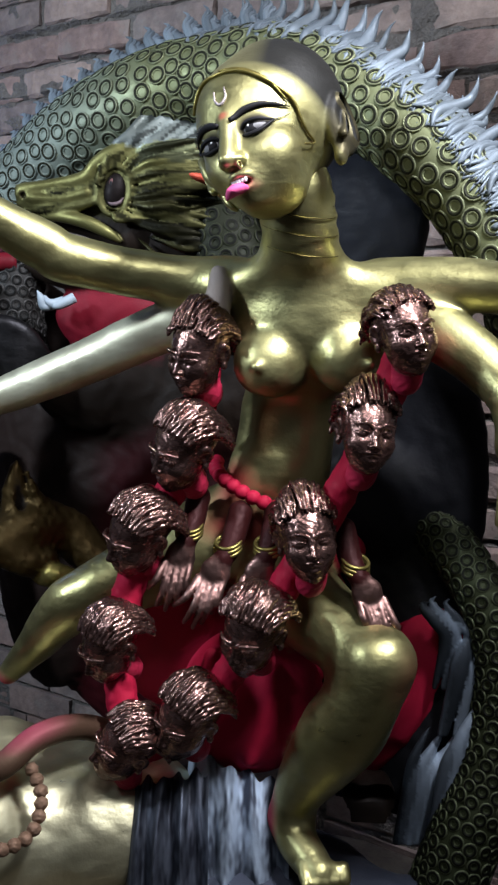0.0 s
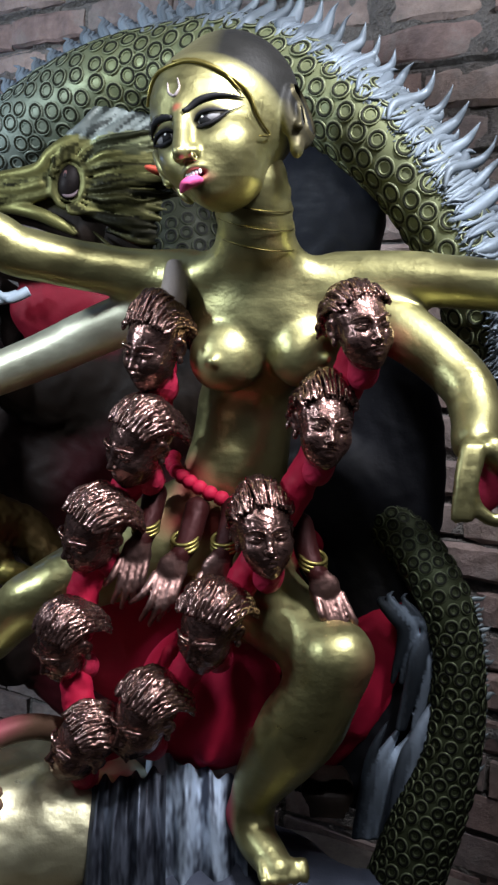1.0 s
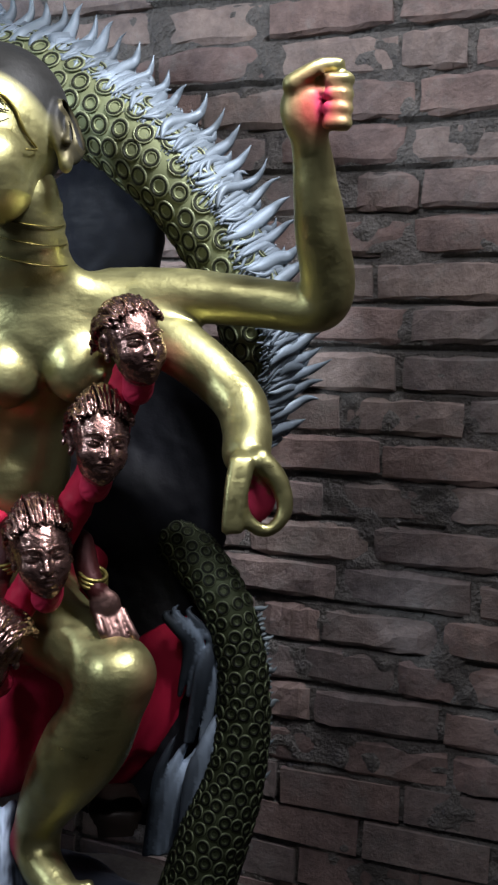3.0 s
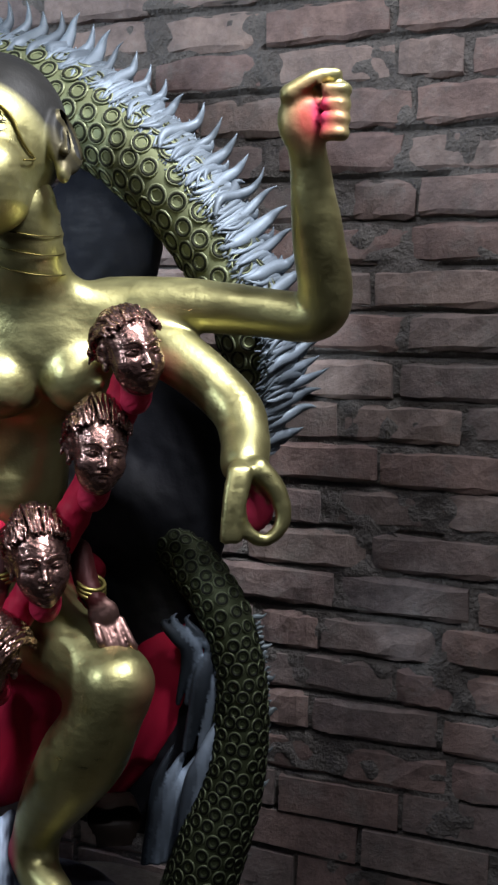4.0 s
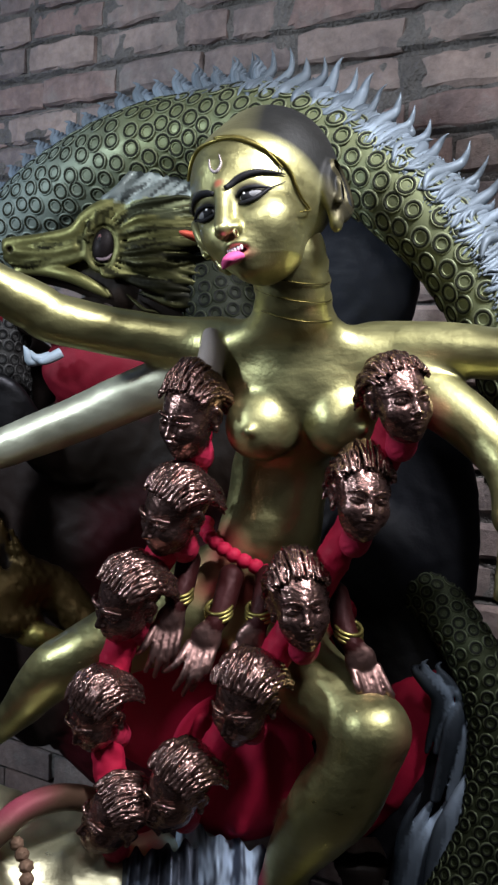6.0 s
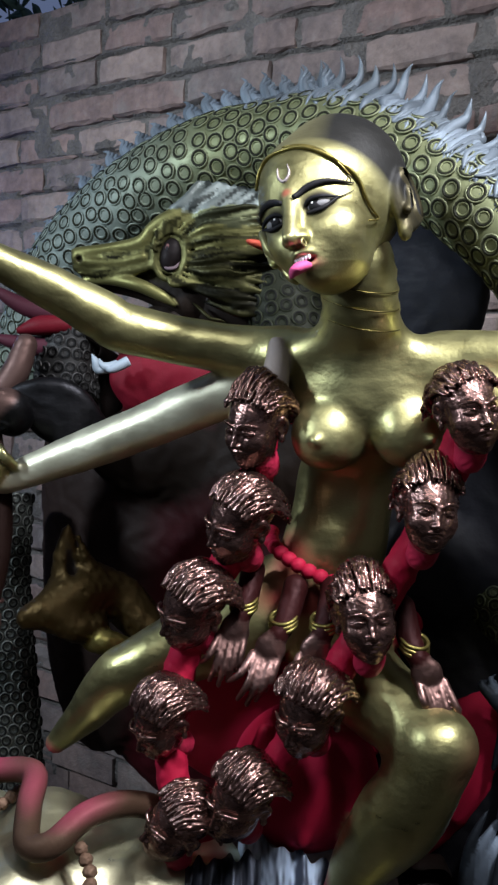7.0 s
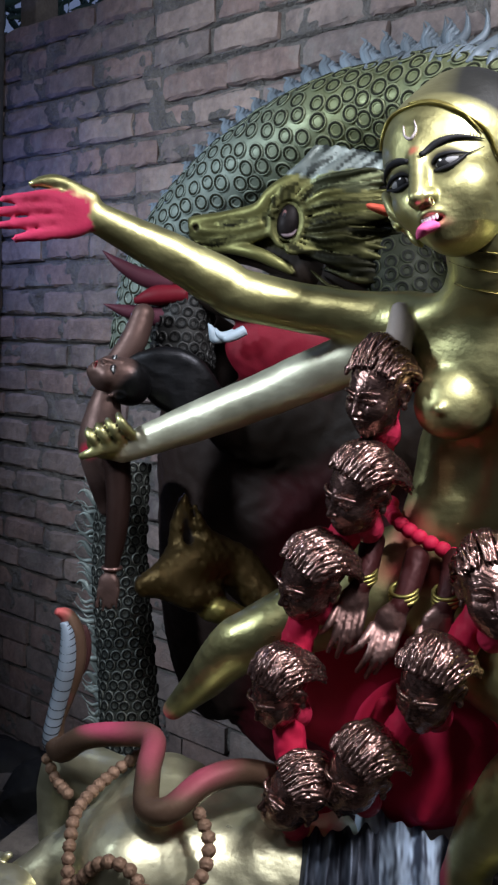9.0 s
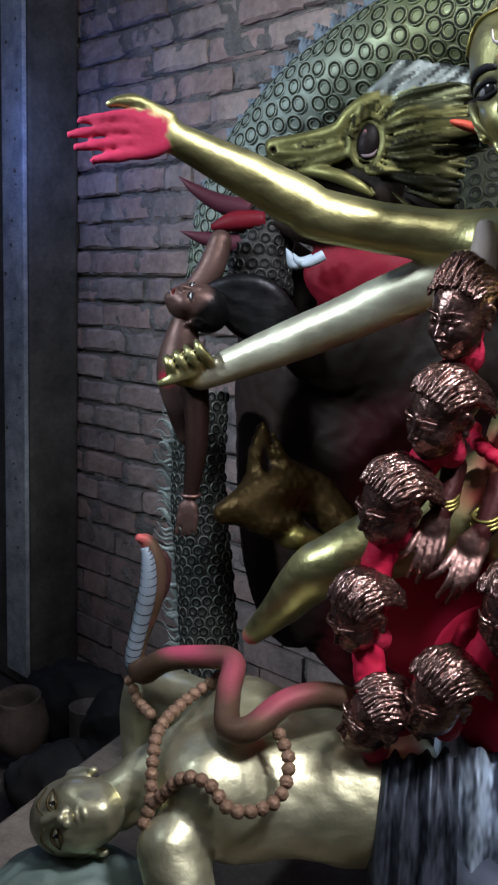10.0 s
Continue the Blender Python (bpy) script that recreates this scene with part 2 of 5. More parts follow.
            quads.append(q)
        return v, np.concatenate(quads), col


def tube(points, paint, sides=8, steps=6, twist=0.0, flat=1.0):
    """A tube through rows of x, y, z, radius, its ends drawn to points."""
    s = spline(points, steps) if len(points) > 2 else np.array(points, float)
    p, r = s[:, :3], np.maximum(s[:, 3], 2e-4)
    t = np.gradient(p, axis=0)
    t /= np.linalg.norm(t, axis=1)[:, None] + 1e-12
    ref = np.array((0.0, 0.0, 1.0)) if abs(t[0][2]) < 0.9 else np.array((0.0, 1.0, 0.0))
    rows = []
    for i in range(len(p)):
        ref = ref - (ref @ t[i]) * t[i]
        ref /= np.linalg.norm(ref) + 1e-12
        side = np.cross(t[i], ref)
        a = 2 * np.pi * np.arange(sides) / sides + twist * i
        rows.append(p[i] + r[i] * (np.cos(a)[:, None] * ref + flat * np.sin(a)[:, None] * side))
    v = np.concatenate(rows)
    m = len(p)
    i, j = np.meshgrid(np.arange(m - 1), np.arange(sides), indexing="ij")
    q = np.stack([i * sides + j, i * sides + (j + 1) % sides, (i + 1) * sides + (j + 1) % sides, (i + 1) * sides + j], -1).reshape(-1, 4)
    v = np.vstack([v, p[0], p[-1]])
    caps = [(m * sides, (j + 1) % sides, j, m * sides) for j in range(sides)]
    caps += [(m * sides + 1, (m - 1) * sides + j, (m - 1) * sides + (j + 1) % sides, m * sides + 1) for j in range(sides)]
    return v, np.vstack([q, np.array(caps)]), np.tile(np.array(paint, np.float32), (len(v), 1))


def ring(centre, normal, radius, thick, paint, around=12, sides=5, squash=1.0):
    """A flattened ring lying on a surface."""
    nrm = Vector(normal).normalized()
    m = np.array(nrm.to_track_quat("Z", "Y").to_matrix())
    a, b = np.meshgrid(2 * np.pi * np.arange(around) / around, 2 * np.pi * np.arange(sides) / sides, indexing="ij")
    local = np.stack([(radius + thick * np.cos(b)) * np.cos(a), (radius + thick * np.cos(b)) * np.sin(a) * squash, thick * np.sin(b)], -1).reshape(-1, 3)
    i, j = np.meshgrid(np.arange(around), np.arange(sides), indexing="ij")
    i2, j2 = (i + 1) % around, (j + 1) % sides
    q = np.stack([i * sides + j, i2 * sides + j, i2 * sides + j2, i * sides + j2], -1).reshape(-1, 4)
    return local @ m.T + np.array(centre), q, np.tile(np.array(paint, np.float32), (len(local), 1))


def egg(centre, radii, paint, turn=(0, 0, 0), around=14, rows=9):
    """A ball with three radii."""
    a, b = np.meshgrid(2 * np.pi * np.arange(around) / around, np.pi * (np.arange(rows) + 0.5) / rows, indexing="ij")
    local = np.stack([np.sin(b) * np.cos(a), np.sin(b) * np.sin(a), np.cos(b)], -1).reshape(-1, 3) * np.array(radii)
    m = np.array(Euler([radians(x) for x in turn]).to_matrix())
    i, j = np.meshgrid(np.arange(around), np.arange(rows - 1), indexing="ij")
    i2 = (i + 1) % around
    q = np.stack([i * rows + j, i * rows + j + 1, i2 * rows + j + 1, i2 * rows + j], -1).reshape(-1, 4)
    top, low = len(local), len(local) + 1
    local = np.vstack([local, (0, 0, radii[2]), (0, 0, -radii[2])])
    caps = [(top, i * rows, ((i + 1) % around) * rows, top) for i in range(around)]
    caps += [(low, ((i + 1) % around) * rows + rows - 1, i * rows + rows - 1, low) for i in range(around)]
    return local @ m.T + np.array(centre), np.vstack([q, caps]), np.tile(np.array(paint, np.float32), (len(local), 1))


def tinted(paint, tone):
    return (*(tone * q for q in paint[:3]), paint[3])


def moved(chunk, m):
    m = np.array(m)
    return chunk[0] @ m[:3, :3].T + m[:3, 3], chunk[1], chunk[2]


def brushed(chunk, spots):
    """Soft patches of paint: rows of centre, radii, paint, strength."""
    v, q, c = chunk
    c = c.copy()
    for centre, radii, paint, strength, *hard in spots:
        r = np.linalg.norm((v - np.array(centre)) / np.array(radii), axis=1)
        w = (strength * np.clip((hard or [1.6])[0] * (1 - r), 0, 1))[:, None]
        c = c * (1 - w) + np.array(paint, np.float32) * w
    return v, q, c


def joined(chunks):
    v, q, c, n = [], [], [], 0
    for a, b, d in chunks:
        v.append(a), q.append(b + n), c.append(d)
        n += len(a)
    return np.concatenate(v), np.concatenate(q), np.concatenate(c)


def painted_mesh(name, chunks, mat):
    """One mesh of all the chunks, smooth, with its paint."""
    v, q, c = joined(chunks)
    tri = q[:, 0] == q[:, 3]
    size = np.where(tri, 3, 4)
    loops = q[np.arange(4)[None, :] < size[:, None]]
    me = bpy.data.meshes.new(name)
    me.vertices.add(len(v))
    me.vertices.foreach_set("co", v.astype(np.float32).ravel())
    me.loops.add(len(loops))
    me.loops.foreach_set("vertex_index", loops.astype(np.int32))
    me.polygons.add(len(q))
    me.polygons.foreach_set("loop_start", np.r_[0, np.cumsum(size)[:-1]].astype(np.int32))
    me.polygons.foreach_set("use_smooth", np.ones(len(q), bool))
    me.update(calc_edges=True)
    at = me.color_attributes.new("paint", "FLOAT_COLOR", "POINT")
    at.data.foreach_set("color", c.astype(np.float32).ravel())
    me.materials.append(mat)
    me.validate()
    return me


def part(name, bm, mat, parent, label=""):
    me = bpy.data.meshes.new(name)
    bm.to_mesh(me)
    bm.free()
    me.materials.append(mat)
    ob = new(name, me)
    if parent:
        ob.parent = parent
    return tagged(ob, label)


def block(bm, size, m, bevel=0.0, segments=1):
    """A block of that size round the pose m, with eased edges."""
    g = bmesh.ops.create_cube(bm, size=1.0, matrix=m @ Matrix.Diagonal((*size, 1)))
    if bevel:
        edges = {e for v in g["verts"] for e in v.link_edges}
        bmesh.ops.bevel(bm, geom=list(edges), offset=bevel, segments=segments, affect="EDGES", profile=0.6)
    return bm


# ---- the setting: brick wall, earth floor, post, dark shed round it ----
WALL = Matrix.Translation((0.466, 1.961, 0)) @ Matrix.Rotation(math.atan2(-0.564, 0.826), 4, "Z")  # x along the wall to the right, y into it
COURSE, PITCH, BED = 0.085, 0.26, 1.95
WALL_TOP = BED + 6 * COURSE

bm = bmesh.new()
block(bm, (6.2, 0.2, WALL_TOP - 0.01), WALL @ pose(-0.4, 0.125, (WALL_TOP - 0.01) / 2))
grid = bmesh.ops.create_grid(bm, x_segments=460, y_segments=310, size=0.5)
for v in grid["verts"]:  # uneven mortar pressed out of the joints
    x, z = v.co.x * 4.6 - 0.6, (v.co.y + 0.5) * (WALL_TOP - 0.01)
    lump = noise.noise(Vector((x * 9, z * 9, 0))) + 0.8 * noise.noise(Vector((x * 31, z * 31, 3)))
    seam = (z - BED + 0.002) % COURSE
    open_joint = 0.016 if seam < 0.008 and noise.noise(Vector((x * 5, z * 9, 7))) > -0.25 else 0.0
    v.co = WALL @ Vector((x, max(-0.003, 0.009 - 0.012 * lump) + open_joint, z))
wall = tagged(part("wall_north", bm, MORTAR, None), "old rough brick wall with crumbling recessed mortar joints", "wall", kind="structure")

bm = bmesh.new()
bmesh.ops.create_grid(bm, x_segments=60, y_segments=60, size=6)
for v in bm.verts:
    v.co.z = 0.02 * noise.noise(v.co * 1.7) + 0.01 * noise.noise(v.co * 6)
tagged(part("floor", bm, EARTH, None), "dark uneven beaten earth floor of the shed", "floor", kind="structure")

# unseen walls, their grey raised so that they bounce light onto the statues
for name, size, m, mat, label in (
    ("wall_south", (7, 0.15, 3.0), pose(0, -2.4, 1.5), BOUNCE_GREY, "plain grey rendered wall behind the camera, unseen, paled to bounce light"),
    ("wall_east", (0.15, 7, 3.0), pose(2.3, 0, 1.5), BOUNCE_GREY, "plain grey rendered side wall, unseen, paled to bounce light"),
    ("wall_west", (0.15, 9, 3.0), pose(-3.2, 1.2, 1.5), BOUNCE_GREY, "plain grey rendered side wall, unseen, paled to bounce light"),
    ("ceiling", (7, 5.0, 0.04), pose(0, -0.6, 3.1), TIN, "dark corrugated tin roof of the shed"),
):
    bm = bmesh.new()
    block(bm, size, m)
    tagged(part(name, bm, mat, None), label, name.split("_")[0], kind="structure")


# ---- sculpted heads ----
def head_clay(paint, cell, ears=True, mouth_open=False, low=-0.15, high=0.135, far=0.135):
    """A head 0.25 m high round the origin; the face looks along -y."""
    k = Clay((-0.12, -0.14, low), (0.12, far, high), cell)
    k.ball((0, 0.02, 0.032), (0.083, 0.1, 0.086), paint, 0.02)
    k.ball((0, -0.02, -0.028), (0.071, 0.075, 0.084), paint, 0.035)
    k.ball((0, -0.03, -0.062), (0.055, 0.058, 0.062), paint, 0.03)
    k.ball((0, -0.068, -0.102), (0.02, 0.018, 0.018), paint, 0.03)
    for s in (-1, 1):
        k.ball((s * 0.038, -0.055, -0.034), (0.032, 0.03, 0.03), paint, 0.03)
        k.ball((s * 0.035, -0.104, 0.002), (0.023, 0.016, 0.014), paint, 0.014, cut=True)
    k.limb([(0, -0.084, 0.03, 0.007), (0, -0.096, -0.003, 0.0075), (0, -0.112, -0.032, 0.010)], paint, 0.014)
    for s in (-1, 1):
        k.ball((s * 0.011, -0.101, -0.035), (0.0085, 0.011, 0.0075), paint, 0.006)
        k.ball((s * 0.0065, -0.108, -0.044), (0.004, 0.006, 0.0035), paint, 0.003, cut=True)
    k.ball((0, -0.078, -0.068), (0.03, 0.02, 0.026), paint, 0.02)
    if mouth_open:
        k.ball((0, -0.101, -0.072), (0.021, 0.018, 0.0095), DARK_RED, 0.005, cut=True)
        k.limb([(-0.024, -0.088, -0.068, 0.002), (-0.009, -0.1, -0.06, 0.0045), (0.009, -0.1, -0.06, 0.0045), (0.024, -0.088, -0.068, 0.002)], paint, 0.006)
        k.limb([(-0.023, -0.087, -0.073, 0.002), (0, -0.099, -0.085, 0.006), (0.023, -0.087, -0.073, 0.002)], paint, 0.006)
    else:
        k.limb([(-0.024, -0.088, -0.069, 0.002), (-0.008, -0.1, -0.063, 0.0045), (0.008, -0.1, -0.063, 0.0045), (0.024, -0.088, -0.069, 0.002)], paint, 0.004)
        k.limb([(-0.021, -0.088, -0.075, 0.002), (0, -0.098, -0.079, 0.006), (0.021, -0.088, -0.075, 0.002)], paint, 0.004)
    if ears:
        for s in (-1, 1):
            k.ball((s * 0.085, 0.022, -0.002), (0.011, 0.024, 0.034), paint, 0.008, (0, s * 12, s * -18))
            k.ball((s * 0.096, 0.014, 0.002), (0.008, 0.014, 0.021), paint, 0.006, (0, s * 12, s * -18), cut=True)
            k.ball((s * 0.084, 0.016, -0.038), (0.009, 0.011, 0.013), paint, 0.006)
    return k


def eyes(paint_lid, white=WHITE, iris=BLACK, wide=1.0, big=1.0):
    """Eyeballs with iris, and painted lids as thin rolls."""
    out = []
    for s in (-1, 1):
        c = np.array((s * 0.035, -0.078, 0.002))
        out.append(egg(c, (0.021 * wide, 0.0125, 0.0105 * wide), white, (0, 0, s * 18), 18, 12))
        out.append(egg(c + (s * -0.002, -0.0075, -0.0005), (0.0085 * wide * big, 0.006, 0.0088 * wide * min(big, 1.15)), iris, (0, 0, s * 18), 14, 9))
        # white dot as a painted glint on the iris
        out.append(egg(c + (s * -0.005, -0.0125, 0.003), (0.002, 0.0015, 0.002), WHITE))
        rim = paint_lid
        for up in (1, -1):
            out.append(tube([(c[0] - s * 0.024, c[1] - 0.0045, c[2] - 0.002, 0.0015), (c[0] - s * 0.01, c[1] - 0.012, c[2] + up * 0.0095 * wide, 0.003),
                             (c[0] + s * 0.008, c[1] - 0.010, c[2] + up * 0.0095 * wide, 0.003), (c[0] + s * 0.026, c[1] + 0.004, c[2] + 0.003, 0.0015)], rim, 6, 5))
    return out


def comb_hair(k, count, paint, seed, lift=0.012, thick=0.0085, tail=0.03, peak=0.0):
    """Wavy locks modelled into a head, combed from the brow over the crown to the nape; peak raises a tuft on the crown."""
    rnd = random.Random(seed)
    k.ball((0, 0.03, 0.045), (0.088, 0.095, 0.08), paint, 0.01)
    for i in range(count):
        a = (i + rnd.uniform(-0.35, 0.35)) / count * 2 - 1  # ear to ear
        row = rnd.choice((0.0, 0.0, 0.3))
        bulk = thick * rnd.uniform(0.6, 1.5)
        pts = []
        for j in range(7):
            u = row + (1 - row) * j / 6
            th = radians(40 + 165 * u)  # brow to nape
            side = a * 1.35
            r = 1.03 + lift * 7 * rnd.uniform(0.3, 1.0)
            ring_x = math.sin(side)
            flat = math.cos(side)
            x = ring_x * 0.088 * r * (0.9 + 0.1 * math.sin(th)) + 0.013 * math.sin(8.5 * u + i * 1.3) * (0.3 + u)
            y = 0.022 - math.cos(th) * 0.098 * r * (0.55 + 0.45 * flat) + tail * max(0.0, u - 0.7) * 2
            z = 0.032 + math.sin(th) * 0.09 * r * (0.25 + 0.75 * flat) - 0.05 * (1 - flat) * u + peak * math.exp(-((u - 0.35) * 4) ** 2) * max(0.0, flat - 0.3)
            pts.append((x, y + 0.004 * math.sin(7 * u + i), z + 0.006 * math.sin(7 * u + 2.3 * i), bulk * (0.45 + 0.7 * math.sin(math.pi * (0.12 + 0.8 * j / 6)))))
        line = spline(pts, 4)
        for j in range(0, 24, 6):
            k.limb(line[j : j + 7], paint, 0.0024, 1)


# ---- the goddess: one statue ----
def goddess():
    k = Clay((-0.70, 1.10, 0.44), (0.60, 1.90, 1.84), 0.0055)
    # neck, shoulders, trunk
    k.limb([(0.054, 1.472, 1.63, 0.055), (0.065, 1.50, 1.57, 0.056), (0.078, 1.555, 1.50, 0.060)], GOLD, 0.03)
    k.limb([(0.045, 1.51, 1.54, 0.02), (0.01, 1.55, 1.505, 0.030), (-0.03, 1.59, 1.485, 0.036)], GOLD, 0.03)
    k.limb([(0.09, 1.51, 1.54, 0.02), (0.132, 1.525, 1.505, 0.030), (0.19, 1.535, 1.482, 0.036)], GOLD, 0.03)
    for z, y, x, r in ((1.612, 1.479, 0.058, 0.0580), (1.588, 1.490, 0.062, 0.0590), (1.562, 1.504, 0.067, 0.0600)):
        k.ball((x, y, z), (r, r, 0.0125), GOLD, 0.004, (-17, -7, 0))
    k.limb([(0.08, 1.55, 1.49, 0.045), (0.02, 1.58, 1.495, 0.042), (-0.05, 1.62, 1.485, 0.045)], GOLD, 0.03)
    k.limb([(0.08, 1.55, 1.49, 0.045), (0.15, 1.545, 1.482, 0.042), (0.215, 1.54, 1.482, 0.045)], GOLD, 0.03)
    k.ball((0.085, 1.60, 1.425), (0.122, 0.08, 0.11), GOLD, 0.04, (0, 0, -15))
    k.ball((0.088, 1.560, 1.435), (0.125, 0.062, 0.066), GOLD, 0.03, (-34, 0, -15))
    k.ball((0.066, 1.655, 1.28), (0.083, 0.060, 0.11), GOLD, 0.05, (0, 4, -15))
    k.limb([(0.092, 1.566, 1.40, 0.006), (0.088, 1.572, 1.36, 0.0075), (0.084, 1.585, 1.325, 0.010), (0.080, 1.60, 1.30, 0.006)], GOLD, 0.010)
    k.ball((0.05, 1.655, 1.18), (0.084, 0.066, 0.07), GOLD, 0.05)
    k.ball((0.035, 1.68, 1.10), (0.125, 0.085, 0.075), GOLD, 0.04)
    k.ball((0.028, 1.541, 1.373), (0.057, 0.052, 0.056), GOLD, 0.015)
    k.ball((0.150, 1.518, 1.383), (0.056, 0.052, 0.055), GOLD, 0.015)
    k.ball((0.007, 1.492, 1.366), (0.009, 0.012, 0.009), GOLD, 0.008)
    k.ball((0.177, 1.472, 1.377), (0.009, 0.012, 0.009), GOLD, 0.008)
    k.ball((0.062, 1.575, 1.165), (0.008, 0.012, 0.012), GOLD, 0.012, cut=True)
    # raised and lowered arms
    k.limb([(-0.04, 1.62, 1.492, 0.046), (-0.17, 1.625, 1.505, 0.04), (-0.305, 1.60, 1.527, 0.040), (-0.34, 1.59, 1.545, 0.040), (-0.43, 1.545, 1.59, 0.033), (-0.52, 1.50, 1.632, 0.023)], GOLD, 0.025)
    # lower left arm: gold paled to carry the cold light from the left
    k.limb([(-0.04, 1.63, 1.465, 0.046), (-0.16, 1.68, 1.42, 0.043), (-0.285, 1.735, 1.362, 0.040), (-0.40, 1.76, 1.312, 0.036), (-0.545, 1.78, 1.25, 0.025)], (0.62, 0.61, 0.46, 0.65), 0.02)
    k.limb([(0.20, 1.54, 1.492, 0.047), (0.28, 1.495, 1.50, 0.042), (0.40, 1.43, 1.492, 0.037), (0.475, 1.385, 1.485, 0.037), (0.487, 1.365, 1.52, 0.040), (0.462, 1.33, 1.60, 0.036), (0.437, 1.30, 1.69, 0.026)], GOLD, 0.02, 7)
    k.limb([(0.20, 1.54, 1.465, 0.046), (0.29, 1.46, 1.42, 0.043), (0.36, 1.385, 1.355, 0.038), (0.370, 1.34, 1.31, 0.035), (0.362, 1.30, 1.278, 0.033)], GOLD, 0.02)
    # open palm
    rows = [((-0.577, 1.462, 1.655), (-0.640, 1.440, 1.646)), ((-0.580, 1.458, 1.637), (-0.655, 1.436, 1.626)), ((-0.577, 1.456, 1.618), (-0.644, 1.434, 1.607)), ((-0.570, 1.456, 1.601), (-0.618, 1.436, 1.589))]
    for i, (base, tip) in enumerate(rows):
        k.limb([(-0.525, 1.494, 1.638 - 0.004 * i, 0.017), (-0.55, 1.476, 1.646 - 0.012 * i, 0.0150), (*base, 0.0098), (*((np.array(base) + np.array(tip)) / 2 + (0, -0.003, 0)), 0.0088), (*tip, 0.0066)], PINK, 0.0012, 5)
    k.limb([(-0.525, 1.492, 1.655, 0.015), (-0.56, 1.478, 1.675, 0.012), (-0.585, 1.468, 1.678, 0.010), (-0.604, 1.46, 1.672, 0.007)], GOLD, 0.008, 4)
    # grip round the captive
    k.ball((-0.572, 1.765, 1.262), (0.036, 0.03, 0.03), OLD_GOLD, 0.015)
    for i in range(4):
        x, z = -0.530 - 0.0185 * i, 1.300 - 0.010 * i
        k.limb([(x + 0.012, 1.752, z - 0.022, 0.0088), (x + 0.003, 1.728, z - 0.004, 0.0090), (x - 0.006, 1.726, z + 0.010, 0.0085), (x - 0.014, 1.742, z + 0.016, 0.0068)], GOLD, 0.0012, 4)
    k.limb([(-0.55, 1.748, 1.262, 0.012), (-0.585, 1.732, 1.248, 0.010), (-0.608, 1.735, 1.238, 0.007)], GOLD, 0.003, 4)
    # raised fist
    k.ball((0.424, 1.285, 1.737), (0.036, 0.028, 0.043), GOLD, 0.02)
    for i in range(4):
        z = 1.772 - 0.0185 * i
        k.limb([(0.442, 1.278, z + 0.006, 0.0105), (0.466, 1.264, z + 0.004, 0.0112), (0.464, 1.247, z, 0.0102), (0.443, 1.248, z - 0.001, 0.0092)], GOLD, 0.003, 4)
    k.limb([(0.398, 1.270, 1.766, 0.013), (0.428, 1.260, 1.787, 0.011), (0.458, 1.262, 1.795, 0.0095)], GOLD, 0.006, 4)
    # lower fist, curled as if to hold a shaft
    loop = [(0.346, 1.262, 1.268), (0.341, 1.245, 1.232), (0.350, 1.24, 1.198), (0.378, 1.235, 1.182), (0.402, 1.238, 1.208), (0.394, 1.25, 1.248), (0.372, 1.262, 1.272)]
    k.limb([(*p, r) for p, r in zip(loop, (0.017, 0.012, 0.010, 0.0095, 0.0105, 0.014, 0.018))], GOLD, 0.008, 5)
    k.ball((0.370, 1.272, 1.230), (0.03, 0.012, 0.045), PINK, 0.006)
    for dx in (0.0, 0.014):
        k.limb([(0.338 + dx, 1.25, 1.27, 0.011), (0.328 + dx, 1.236, 1.23, 0.0095), (0.324 + dx, 1.232, 1.185, 0.0075)], GOLD, 0.002, 4)
    # legs
    k.limb([(0.055, 1.68, 1.02, 0.078), (0.105, 1.60, 0.972, 0.070), (0.16, 1.52, 0.945, 0.062), (0.205, 1.455, 0.925, 0.054)], GOLD, 0.02, 8)
    k.limb([(0.205, 1.452, 0.922, 0.054), (0.192, 1.462, 0.87, 0.058), (0.164, 1.495, 0.80, 0.066), (0.130, 1.53, 0.73, 0.055), (0.104, 1.555, 0.67, 0.042), (0.094, 1.565, 0.62, 0.035)], GOLD, 0.03, 8)
    k.ball((0.212, 1.432, 0.935), (0.040, 0.038, 0.034), GOLD, 0.025)
    k.limb([(0.092, 1.565, 0.615, 0.036), (0.104, 1.53, 0.592, 0.034), (0.135, 1.475, 0.572, 0.027)], GOLD, 0.02)
    for i in range(5):
        k.limb([(0.108 + 0.016 * i, 1.475, 0.582, 0.0105), (0.112 + 0.016 * i, 1.445 + 0.004 * i, 0.568, 0.0085)], GOLD, 0.004)
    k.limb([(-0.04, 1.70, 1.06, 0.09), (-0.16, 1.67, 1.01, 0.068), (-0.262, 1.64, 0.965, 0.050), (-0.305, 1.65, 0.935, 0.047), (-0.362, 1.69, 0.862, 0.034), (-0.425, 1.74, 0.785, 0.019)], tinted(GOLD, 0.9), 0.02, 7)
    # red drapery
    k.ball((-0.04, 1.78, 0.90), (0.24, 0.07, 0.20), RED, 0.02)
    k.ball((0.02, 1.64, 0.79), (0.125, 0.06, 0.13), RED, 0.03, (0, 15, -8))
    k.ball((0.275, 1.725, 0.775), (0.085, 0.03, 0.20), RED, 0.04, (0, 33, -20))
    k.ball((0.10, 1.68, 1.05), (0.11, 0.06, 0.05), DARK_RED, 0.02)
